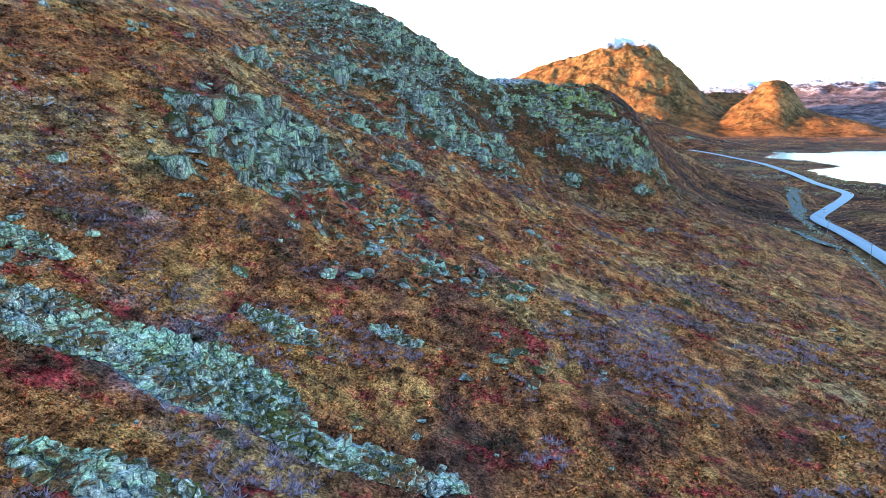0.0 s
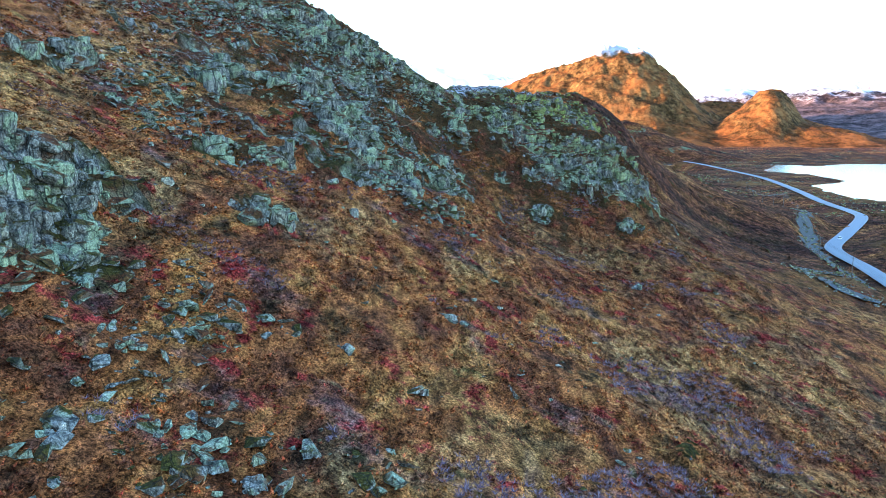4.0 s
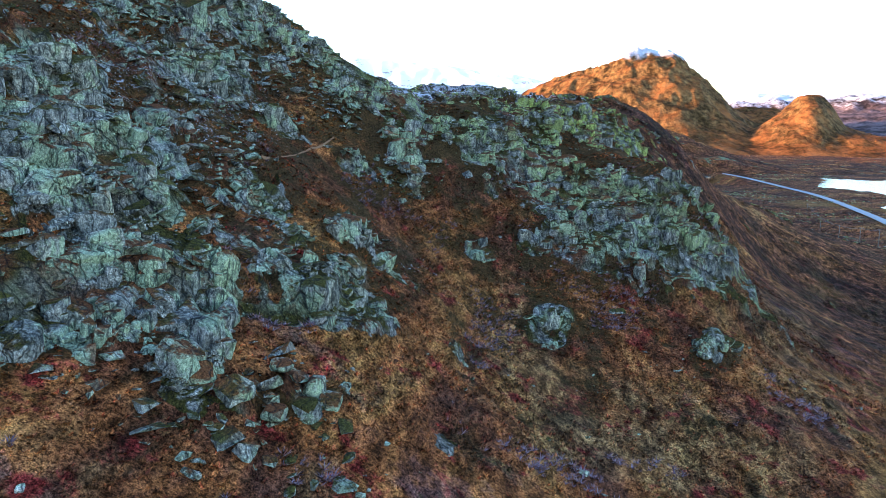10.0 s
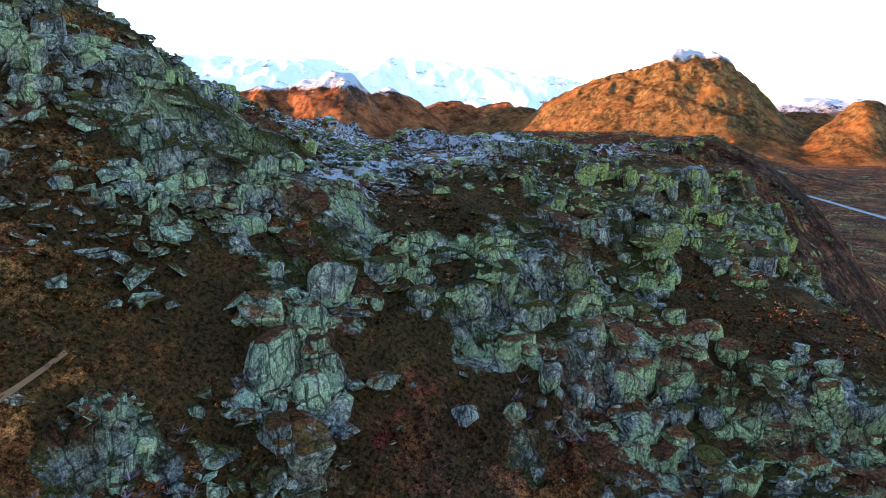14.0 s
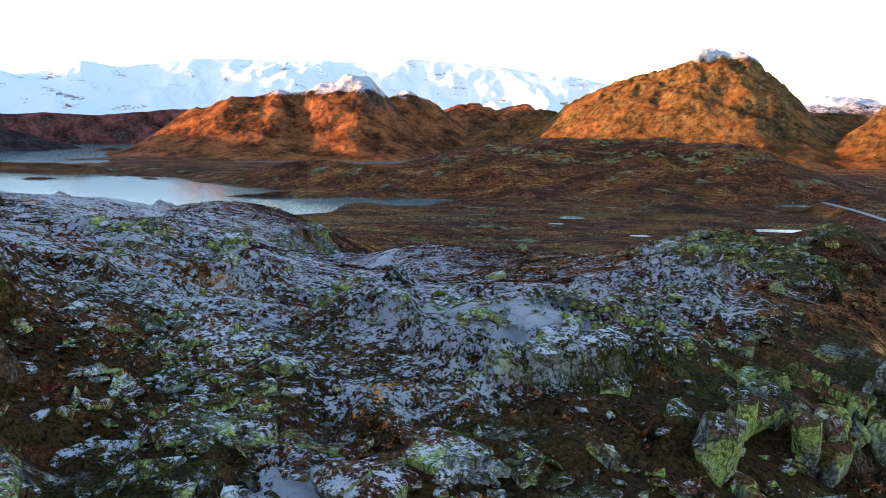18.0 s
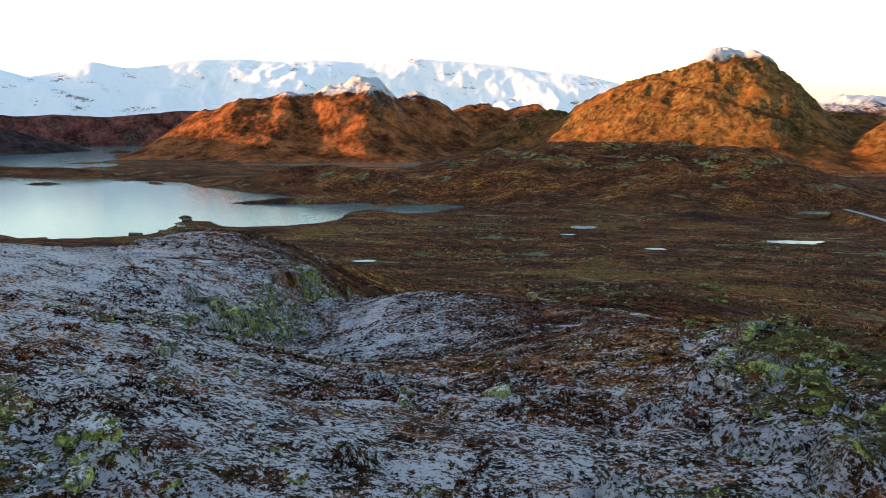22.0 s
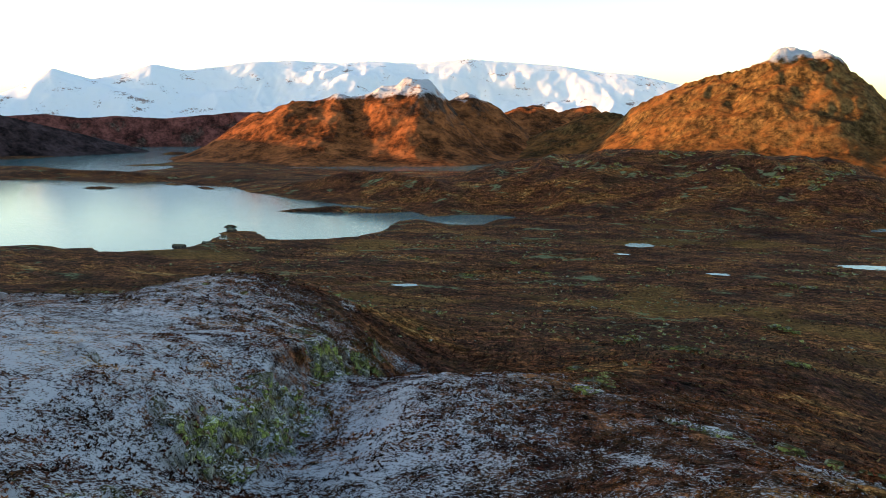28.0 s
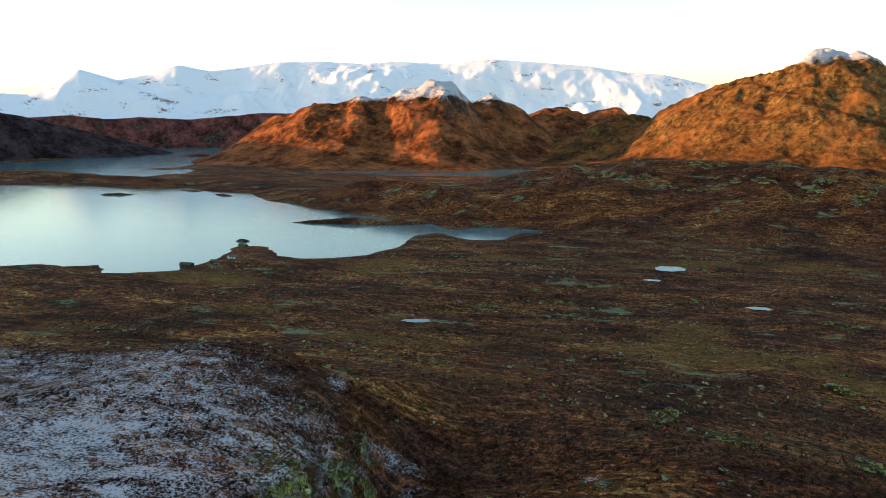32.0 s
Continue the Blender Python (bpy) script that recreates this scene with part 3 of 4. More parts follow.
GROUND = ground_material()
ROCK = rock_material("lichen_rock")
BOULDER = rock_material("pale_boulder", 0.8, 1.5)
WATER = water_material()
ROAD = plain("worn_asphalt", (0.22, 0.24, 0.26), 0.8, 0, 1.5)
GRAVEL = plain("pale_gravel", (0.30, 0.29, 0.28), 0.95, 0, 2.0)
WOOD = plain("weathered_pole", (0.20, 0.17, 0.14), 0.85)
WIRE = plain("wire", (0.10, 0.10, 0.10), 0.5, 0.6)


def mesh_of(name, verts, faces, mat, flat=True):
    me = bpy.data.meshes.new(name)
    verts, faces = np.asarray(verts, np.float32), np.asarray(faces, np.int32)
    n, k = faces.shape
    me.vertices.add(len(verts)), me.loops.add(n * k), me.polygons.add(n)
    me.vertices.foreach_set("co", verts.ravel())
    me.loops.foreach_set("vertex_index", faces.ravel())
    me.polygons.foreach_set("loop_start", np.arange(0, n * k, k, dtype=np.int32))
    me.polygons.foreach_set("use_smooth", np.full(n, not flat))
    me.update(calc_edges=True)
    me.materials.append(mat)
    return me


def sheet(name, x, y, z, mat, flat=False):
    """A grid of points as one mesh."""
    r, c = x.shape
    i = np.arange(r * c).reshape(r, c)
    faces = np.stack([i[:-1, :-1], i[:-1, 1:], i[1:, 1:], i[1:, :-1]], -1).reshape(-1, 4)
    return mesh_of(name, np.stack([x, y, z], -1).reshape(-1, 3), faces, mat, flat)


def steps(lo, hi, step, far_lo, far_hi, growth=1.04):
    mid = list(np.arange(lo, hi + 0.01, step))
    a, s = lo, step
    left = []
    while a > far_lo:
        s *= growth
        a -= s
        left.append(a)
    b, s, right = mid[-1], step, []
    while b < far_hi:
        s *= growth
        b += s
        right.append(b)
    return np.array(left[::-1] + mid + right)


def lines(base, lo, hi, step):
    """The base lines, with none further apart than step between lo and hi."""
    out = [base[0]]
    for v in base[1:]:
        if lo < v < hi and v - out[-1] > step:
            out += list(np.linspace(out[-1], v, int(math.ceil((v - out[-1]) / step)) + 1)[1:-1])
        out.append(v)
    return np.array(out)


# ---- ground ----
SNOWPATCHES = [
    (-11, 313, 7, 2.5, -88), (-7, 322, 6, 4, 89), (-3, 345, 8, 4, 83), (-10, 306, 3, 2, 43), (-2, 351, 9, 5, -77), (12, 365, 6, 3, 65), (-50, 472, 15, 5, -52),
    (-32, 348, 6, 2.5, -71), (6, 388, 13, 9, 40), (-57, 460, 20, 8, 57), (-128, 503, 32, 22, -80), (-74, 420, 20, 8, 85), (1, 457, 22, 5, -42), (-83, 563, 10, 6, 10),
    (-145, 540, 9, 4, -18), (-109, 585, 14, 4, -67), (-26, 566, 13, 4, -69), (22, 468, 22, 5, -35), (46, 452, 14, 5, -25),
]


def snow_cover(x, y):
    s = (0.725 - 0.07 * smooth(450, 490, y)) * smooth(311, 346, y - 1.2 * np.maximum(x, 0)) * (1 - smooth(500, 600, y + 0.4 * np.minimum(x + 30, 0)))
    s = s * (1 - smooth(22, 48, x)) * (1 - 0.22 * smooth(-35, -10, x) * smooth(385, 430, y))
    s = s + (0.35 + 0.13 * smooth(120, 200, y)) * smooth(-15, -65, x) * (1 - smooth(300, 360, y)) + 0.22 * smooth(5, -25, x) * (1 - smooth(60, 110, y)) + 0.42 * zone(x, y, [(-30, 262, 12, 30, 5), (-4, 262, 16, 10, 0)], 0.8)
    s = np.maximum(s, (0.65 + 0.09 * smooth(340, 400, y)) * zone(x, y, SNOWPATCHES, 0.9))
    return np.clip(s, 0, 1) + 0.09 * zone(x, y, [(-100, 470, 55, 60, 0), (-72, 520, 6, 40, 4), (-8, 325, 4, 20, -25)], 0.8) + 0.20 * zone(x, y, [(0, 348, 8, 9, 0)], 0.8) + 0.48 * zone(x, y, [(-9, 320, 4, 24, -6)], 0.9) * (1 - smooth(305, 345, y)) + 0.14 * zone(x, y, [(-50, 475, 3, 20, 10), (-66, 545, 3, 24, 12)], 0.9)


gx, gy = np.meshgrid(lines(lines(steps(-100, 112, 0.95, -4950, 4950), -430, 430, 12), -2000, -430, 26), lines(steps(18, 600, 0.95, -2500, 5200), 860, 1800, 10))
gz, grock = surface(gx, gy)
ground_mesh = sheet("ground", gx, gy, gz, GROUND)
SCREE = [(-37, 52, 9, 4.2, 25), (-26, 54.5, 8, 6, 10), (-12, 52, 8, 2.6, 10), (-25, 70, 4, 2.2, 0), (-24, 37, 6, 2.5, 10), (-15, 81, 3, 1.6, 0), (-46, 62, 3, 2, 20)]
STREAM = [(119, 225), (117, 261), (108, 279), (110, 311), (132, 331), (144, 338), (154, 405), (184, 506)]
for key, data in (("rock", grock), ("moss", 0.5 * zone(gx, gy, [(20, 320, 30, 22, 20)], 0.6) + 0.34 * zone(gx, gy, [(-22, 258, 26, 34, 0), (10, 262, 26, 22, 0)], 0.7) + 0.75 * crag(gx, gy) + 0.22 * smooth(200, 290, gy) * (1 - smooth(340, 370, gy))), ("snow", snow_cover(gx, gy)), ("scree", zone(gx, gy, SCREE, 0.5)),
                  ("marsh", np.clip(smooth(0.1, 0.3, fbm(gx, gy * 1.8, 90, 4, 90) - 0.1) * smooth(560, 800, gy) * (1 - smooth(1200, 1350, gy)) + 0.7 * smooth(0.1, 0.35, fbm(gx, gy, 50, 4, 95)) * smooth(50, 110, gx) * (1 - smooth(800, 1100, gy)), 0, 1))):
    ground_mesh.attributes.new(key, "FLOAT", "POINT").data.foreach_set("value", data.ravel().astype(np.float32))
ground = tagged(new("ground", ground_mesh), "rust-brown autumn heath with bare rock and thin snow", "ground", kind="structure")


def pool(name, ring, level, label, spread=45.0):
    """A flat sheet of water that runs a little under its banks."""
    p = np.array(ring, float)
    turn = np.sum(p[:, 0] * np.roll(p[:, 1], -1) - np.roll(p[:, 0], -1) * p[:, 1])
    e = np.roll(p, -1, 0) - np.roll(p, 1, 0)
    n = np.stack([e[:, 1], -e[:, 0]], -1) / (np.linalg.norm(e, axis=1)[:, None] + 1e-9) * np.sign(turn)
    q = p + n * spread
    bm = bmesh.new()
    bm.faces.new([bm.verts.new((x, y, level)) for x, y in q])
    bmesh.ops.triangulate(bm, faces=bm.faces[:])
    me = bpy.data.meshes.new(name)
    bm.to_mesh(me)
    bm.free()
    me.materials.append(WATER)
    return tagged(new(name, me), label, "water", kind="structure")


x0, x1, y0, y1 = -4400, -60, 560, 4700
lake = tagged(new("water", mesh_of("water", [(x0, y0, LAKE_Z), (x1, y0, LAKE_Z), (x1, y1, LAKE_Z), (x0, y1, LAKE_Z)], [(0, 1, 2, 3)], WATER)),
              "calm pale blue mountain lake below brown heath", "lake", kind="structure")
pool("water", TARN, TARN_Z, "still pale tarn beside the road")


# ---- mountains ----
def mountain(name, table, front, back, foot, mat, label, rough=0.12, seed=0, gully=1.0, power=1.35, eye=(0.0, 350.0, 49.0), na=420, nr=90, fine=0.04, broad=1.0, soften=1.2, spur=0.0):
    """A mountain whose crest stands at bearings and rises (degrees) and ranges (metres) from a lookout, falling to its foot both ways."""
    deg = np.linspace(table[0][0], table[-1][0], na)
    el, r0 = (np.interp(deg, [p[0] for p in table], [p[k] for p in table]) for k in (1, 2))
    for _ in range(4):
        el[1:-1] = (el[:-2] + 2 * el[1:-1] + el[2:]) / 4
    A, U = np.meshgrid(np.radians(deg), np.linspace(-1, 1, nr))
    wide = int(na * soften / (deg[-1] - deg[0]))
    even = []
    for row in (el, r0):
        pad = np.pad(row, 3 * wide + 1, mode="edge")
        for _ in range(3):
            pad = np.convolve(pad, np.ones(2 * wide + 1) / (2 * wide + 1), "same")
        even.append(pad[3 * wide + 1:3 * wide + 1 + na])
    mean, r0 = even
    el = el + (np.interp(deg + np.minimum(U, 0) * spur, deg, mean) - el) * smooth(0.0, 0.6, np.abs(U))
    R = r0 + np.where(U < 0, U * front, U * back)
    crest = eye[2] + r0 * np.tan(np.radians(el)) - foot
    fall = 1 - np.abs(U) ** power
    fall = np.where(U < 0, fall * (0.6 + 0.4 * fall), fall)
    x, y = eye[0] + R * np.sin(A), eye[1] + R * np.cos(A)
    n = fbm(x, y, front * 0.7 * broad, 6, seed, 0.5)
    ridged = 1 - 2 * np.abs(fbm(x, y, front * 0.4 * broad, 4, seed + 3, 0.5))
    body = np.clip(np.abs(U) * 3, 0, 1) * (1 - U**8)
    tall = np.maximum(crest, 0) * np.clip(crest / 40, 0, 1)
    z = foot - 12 + (crest + 12) * fall + tall * body * (n * rough * 3 + (ridged - 0.7) * rough * gully)
    z = z + tall * fbm(x, y, front * 0.10, 4, seed + 7, 0.6) * fine * (1 - U**8) * np.clip(np.abs(U) * 4 + 0.15, 0, 1)
    return tagged(new(name, sheet(name, x, y, z, mat)), label, "mountain", kind="structure")


def massif(name, bumps, mat, label, foot, box, step, seed, rough=0.10, gully=0.10, warp=60.0):
    """A mountain raised from rounded summits and shoulders: bearing (degrees) and range from the lookout, top, and reach to left, right, front and back."""
    x, y = np.meshgrid(np.arange(box[0], box[1], step), np.arange(box[2], box[3], step))
    wx, wy = x + fbm(x, y, 260, 4, seed) * warp, y + fbm(x, y, 260, 4, seed + 1) * warp
    total = np.zeros(x.shape)
    for deg, rng_, top, left, right, front, behind in bumps:
        ca, sa = math.cos(radians(deg)), math.sin(radians(deg))
        dx, dy = wx - rng_ * sa, wy - 350 - rng_ * ca
        u, v = dx * ca - dy * sa, dx * sa + dy * ca
        u, v = u / np.where(u < 0, left, right), v / np.where(v < 0, front, behind)
        total = total + ((top - foot) * np.exp(-(u * u + v * v))) ** 12
    h = total ** (1 / 12)
    flank = smooth(0.0, 60.0, h)
    ridged = 0.55 - 2 * np.abs(fbm(x, y, 190, 5, seed + 3, 0.55))
    z = foot - 6 + h + flank * (h * gully * ridged + h * rough * fbm(x, y, 90, 5, seed + 5, 0.6)) + flank * 6 * fbm(x, y, 34, 4, seed + 9, 0.65)
    return tagged(new(name, sheet(name, x, y, z, mat)), label, "mountain", kind="structure")


FAR_SNOW = mountain_material("snowfield", 20, 40, 0.2, (0.22, 0.10, 0.06), snow_hold=0.12, white=(0.80, 0.81, 0.83), relief=0.3, patches=0.85)
SHORE_FELL = mountain_material("shore_fell", 130, 40, 0.3, (0.15, 0.05, 0.04))
RUST_FELL = mountain_material("rust_fell", 138, 34, 0.40, (0.24, 0.078, 0.026), (0.13, 0.095, 0.075), 0.40, (0.46, 0.47, 0.5), patches=0.8)
GOLD_DOME = mountain_material("gold_dome", 240, 26, 0.62, (0.17, 0.066, 0.019), (0.19, 0.11, 0.04), 0.35, (0.46, 0.47, 0.5), 1.2, 0.7)
MOOR = mountain_material("far_moor", 130, 80, 0.25, (0.11, 0.075, 0.075), (0.13, 0.12, 0.13), 0.2, (0.46, 0.48, 0.54), 0.8)
# the shore fell's shade is put into its colour, hence the near-black tones
SHADED_BANK = mountain_material("dark_bank", 200, 40, 0.3, (0.05, 0.03, 0.03), (0.06, 0.06, 0.065))
FAR = [
    (-80, 2.0), (-62, 2.4), (-48.4, 1.8), (-47.4, 2.2), (-45.2, 3.6), (-42.8, 2.9), (-40.6, 3.4), (-38.7, 4.1), (-36.4, 3.7), (-33.6, 4.1),
    (-31.9, 4.4), (-28.6, 4.55), (-25.1, 4.4), (-23, 4.6), (-19, 4.45), (-15, 4.8), (-11, 4.5), (-7.6, 4.2), (-5, 3.75), (-2.1, 3.5),
    (0.8, 2.8), (4.7, 2.6), (9, 1.7), (12.8, 0.9), (16, -0.5), (20, -1.5),
]
FELL = [
    (-18.7, 2740, 210, 250, 190, 330, 300), (-21.5, 2720, 172, 200, 240, 310, 300), (-24.5, 2720, 148, 260, 260, 300, 300), (-28, 2720, 124, 260, 300, 290, 320), (-31.4, 2780, 84, 190, 240, 260, 300),
    (-15.2, 2960, 160, 220, 230, 300, 300), (-10, 3250, 122, 330, 260, 300, 300), (-6, 3350, 112, 300, 180, 280, 280), (-19.2, 2480, 48, 120, 100, 190, 260), (-25.5, 2500, 26, 230, 120, 170, 260),
    # unseen ridge behind the peak, added to throw shade on the right ridge
    (-20.5, 3060, 192, 260, 230, 300, 320),
]
DOME = [
    (7.2, 2520, 250, 260, 260, 330, 330), (8.9, 2520, 252, 250, 300, 330, 330), (4.6, 2540, 204, 250, 260, 330, 330), (2.2, 2580, 168, 230, 260, 320, 320), (-0.2, 2640, 128, 220, 260, 300, 320), (-4.2, 2860, 88, 330, 260, 280, 300),
    (12, 2800, 140, 300, 300, 300, 300), (17, 2960, 70, 420, 420, 330, 300), (20.9, 2400, 97, 190, 120, 210, 210), (22.5, 2330, -5, 330, 260, 160, 260), (1.5, 2300, -32, 420, 360, 170, 260),
]
PLATEAU = [(27, 4700, 225, 1100, 900, 1300, 600), (40, 4500, 240, 900, 1500, 1500, 700), (17, 4750, 190, 500, 700, 900, 500), (33, 3300, 10, 500, 900, 700, 600)]
SHELF = [(a, e, 4210) for a, e in ((-80, 1.2), (-48.5, 0.3), (-46, 0.5), (-43.5, 0.2), (-41, 0.4), (-38, 0.2), (-35, 0.5), (-32.5, 0.75), (-28, 0.6), (-20, 0.4))]
mountain("mountain", [(a, e, 4900 + 100 * float(smooth(15, 32, -a))) for a, e in FAR], 800, 140, -85, FAR_SNOW, "snow-covered mountain range lit by low sun", 0.13, 5, 1.0, 1.15, na=900, nr=150, fine=0.03, broad=1.7, soften=0.8, spur=9.0)
mountain("mountain", SHELF, 170, 200, -85, SHORE_FELL, "low rust-brown fell along the far shore", 0.08, 15, na=300, nr=30)
massif("mountain", FELL, RUST_FELL, "rust-coloured fell with a snow-dusted top", -88, (-2150, 250, 2150, 3700), 5.5, 25, 0.07, 0.08)
massif("mountain", DOME, GOLD_DOME, "golden rock dome with a snowy top and a lower cone beside it", -88, (-700, 1750, 1950, 3600), 5.5, 37, 0.07, 0.12, 35.0)
massif("mountain", PLATEAU, MOOR, "distant blue-grey moor streaked with snow", -88, (500, 4900, 2400, 5600), 16.0, 51, 0.10, 0.06, 120.0)
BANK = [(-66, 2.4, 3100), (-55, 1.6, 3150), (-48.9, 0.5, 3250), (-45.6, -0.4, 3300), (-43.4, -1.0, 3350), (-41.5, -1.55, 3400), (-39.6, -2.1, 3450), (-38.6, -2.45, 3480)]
mountain("mountain", BANK, 230, 300, -86, SHADED_BANK, "heath-covered fell on the near shore of the fjord, coloured as in shade", 0.08, 45, 0.8, 1.3, na=300, nr=60, fine=0.06)


# ---- things: helpers ----
def part(name, me, parent, label="", at=None):
    """One mesh as a part of a thing."""
    ob = new(name, me)
    ob.parent = parent
    if at is not None:
        ob.matrix_basis = at
    return tagged(ob, label)


def thing(name, at, label, category, group=""):
    ob = new(name)
    ob.empty_display_size = 0.2
    ob.matrix_basis = at
    return tagged(ob, label, category, group)


def mesh_from(bm, name, mat, flat=True):
    me = bpy.data.meshes.new(name)
    bm.to_mesh(me)
    bm.free()
    me.materials.append(mat)
    me.polygons.foreach_set("use_smooth", np.full(len(me.polygons), not flat))
    return me


def box(sx, sy, sz, z=0.0, bevel=0.0):
    bm = bmesh.new()
    bmesh.ops.create_cube(bm, size=1.0, matrix=Matrix.Translation((0, 0, z + sz / 2)) @ Matrix.Diagonal((sx, sy, sz, 1)))
    if bevel:
        bmesh.ops.bevel(bm, geom=bm.edges[:], offset=bevel, segments=1, affect="EDGES")
    return bm


def rod(r0, r1, length, sides=8):
    bm = bmesh.new()
    bmesh.ops.create_cone(bm, cap_ends=True, segments=sides, radius1=r0, radius2=r1, depth=length, matrix=Matrix.Translation((0, 0, length / 2)))
    return bm


def block(seed, name, mat, tall=1.0, rugged=True):
    """A broken block of rock, about two metres across, with chipped edges."""
    rng = random.Random(seed)
    bm = bmesh.new()
    for _ in range(13):
        v = Vector((rng.uniform(-1, 1), rng.uniform(-1, 1), rng.uniform(-1, 1)))
        v = Vector([math.copysign(abs(c) ** 0.55, c) for c in v])
        bm.verts.new((v.x, v.y * rng.uniform(0.7, 1.0), v.z * tall * (0.8 + 0.2 * v.x)))
    hull = bmesh.ops.convex_hull(bm, input=bm.verts[:])
    bmesh.ops.delete(bm, geom=list({g for g in hull["geom_unused"] + hull["geom_interior"] if isinstance(g, bmesh.types.BMVert)}), context="VERTS")
    if rugged:
        bmesh.ops.subdivide_edges(bm, edges=[e for e in bm.edges if e.calc_length() > 0.7], cuts=1, use_grid_fill=True)
        bmesh.ops.triangulate(bm, faces=bm.faces[:])
        bmesh.ops.smooth_vert(bm, verts=bm.verts[:], factor=0.14, use_axis_x=True, use_axis_y=True, use_axis_z=True)
        bmesh.ops.subdivide_edges(bm, edges=[e for e in bm.edges if e.calc_length() > 0.55], cuts=1)
        bmesh.ops.triangulate(bm, faces=bm.faces[:])
        for v in bm.verts:
            p = v.co * 1.1 + Vector((seed * 3.1, 0, 0))
            v.co += noise.noise_vector(p) * 0.08 + noise.noise_vector(Vector((p.x * 3, p.y * 3, p.z * 1.5))) * 0.045
    return mesh_from(bm, name, mat)


def pillar(seed, name, mat, tall=1.0):
    """A jointed block of rock, about two metres wide, with broken corners and worn edges."""
    rng = random.Random(seed)
    bm = bmesh.new()
    for sx in (-1, 1):
        for sy in (-1, 1):
            for sz in (-1, 1):
                p = Vector((sx * rng.uniform(0.5, 1.02), sy * rng.uniform(0.5, 1.02), sz * tall * rng.uniform(0.6, 1.05)))
                if rng.random() < 0.6:
                    for q in ((rng.uniform(0.2, 0.7), 1, 1), (1, rng.uniform(0.2, 0.7), 1), (1, 1, rng.uniform(0.0, 0.6))):
                        bm.verts.new((p.x * q[0], p.y * q[1], p.z * q[2]))
                else:
                    bm.verts.new(p)
    for _ in range(6):
        a = rng.uniform(0, 6.28)
        bm.verts.new((math.cos(a) * rng.uniform(0.9, 1.2), math.sin(a) * rng.uniform(0.9, 1.2), rng.uniform(-0.5, 0.8) * tall))
    hull = bmesh.ops.convex_hull(bm, input=bm.verts[:])
    bmesh.ops.delete(bm, geom=list({g for g in hull["geom_unused"] + hull["geom_interior"] if isinstance(g, bmesh.types.BMVert)}), context="VERTS")
    bmesh.ops.dissolve_limit(bm, angle_limit=0.2, verts=bm.verts[:], edges=bm.edges[:])
    bmesh.ops.bevel(bm, geom=bm.edges[:], offset=0.09, segments=1, affect="EDGES")
    bmesh.ops.triangulate(bm, faces=bm.faces[:])
    return mesh_from(bm, name, mat)


BLOCKS = [pillar(k, "rock_block", ROCK, 0.9) for k in range(16)]
SLABS = [pillar(40 + k, "rock_slab", ROCK, 1.3) for k in range(14)]
STONES = [block(80 + k, "boulder", BOULDER, 0.8) for k in range(10)]
CHIPS = [block(120 + k, "stone", BOULDER, 0.5, False) for k in range(8)]


def slope(x, y):
    e, n = 2.0, len(x)
    q = land(np.concatenate([x + e, x - e, x, x]), np.concatenate([y, y, y + e, y - e])).reshape(4, n)
    return (q[0] - q[1]) / (2 * e), (q[2] - q[3]) / (2 * e)


def outcrop(row, n, small, large, label, seed, group="", steepen=1.0, anywhere=False):
    """A crag of upright jointed blocks that step up the slope."""
    rng = np.random.default_rng(seed)
    cx, cy, rx, ry, turn = row
    c, s = math.cos(radians(turn)), math.sin(radians(turn))
    a, r = rng.uniform(0, 2 * math.pi, n * 4), np.sqrt(rng.uniform(0, 1, n * 4)) * 1.05
    u, v = np.cos(a) * r * rx, np.sin(a) * r * ry
    x, y = cx + u * c - v * s, cy + u * s + v * c
    z, rock = surface(x, y)
    pick = np.nonzero(rock > (-1 if anywhere else 0.3))[0][:n]
    if len(pick) < 3:
        pick = np.arange(min(n, 8))
    ob = thing("rock_outcrop", pose(cx, cy, height(cx, cy)), label, "rock", group)
    back = ob.matrix_basis.inverted()
    fall_x, fall_y = slope(x, y)
    joint = math.degrees(math.atan2(-np.mean(fall_y[pick]), -np.mean(fall_x[pick])))
    for i in pick:
        steep = math.hypot(fall_x[i], fall_y[i])
        size = small + (large - small) * rng.uniform() ** 2.8
        down = math.degrees(math.atan2(-fall_y[i], -fall_x[i])) if steep > 0.2 else joint
        yaw = joint + 0.5 * ((down - joint + 180) % 360 - 180) + rng.normal(0, 11)
        stand = steep * steepen > 0.42 and rng.uniform() < 0.7
        me = SLABS[rng.integers(len(SLABS))] if stand else BLOCKS[rng.integers(len(BLOCKS))]
        if stand:
            d, w, h = size * rng.uniform(0.5, 0.9), size * rng.uniform(0.6, 1.2), size * rng.uniform(0.65, 1.1)
            lift = h * rng.uniform(-0.28, -0.04)
            lean = math.degrees(math.atan(steep)) * rng.uniform(0.0, 0.5)
        else:
            d, w, h = size * rng.uniform(0.6, 1.1), size * rng.uniform(0.7, 1.3), size * rng.uniform(0.35, 0.6)
            lift = h * rng.uniform(-0.25, 0.05)
            lean = math.degrees(math.atan(steep)) * rng.uniform(0.5, 1.0)
        at = pose(x[i], y[i], z[i] + lift, rng.normal(0, 8), lean + rng.normal(0, 6), yaw + rng.normal(0, 12)) @ Matrix.Diagonal((d * 0.5, w * 0.5, h * 0.5, 1))
        part(me.name, me, ob, at=back @ at)


def crag_size(row):
    return int(min(max(row[2] * row[3] * math.pi / 2.1, 14), 290))


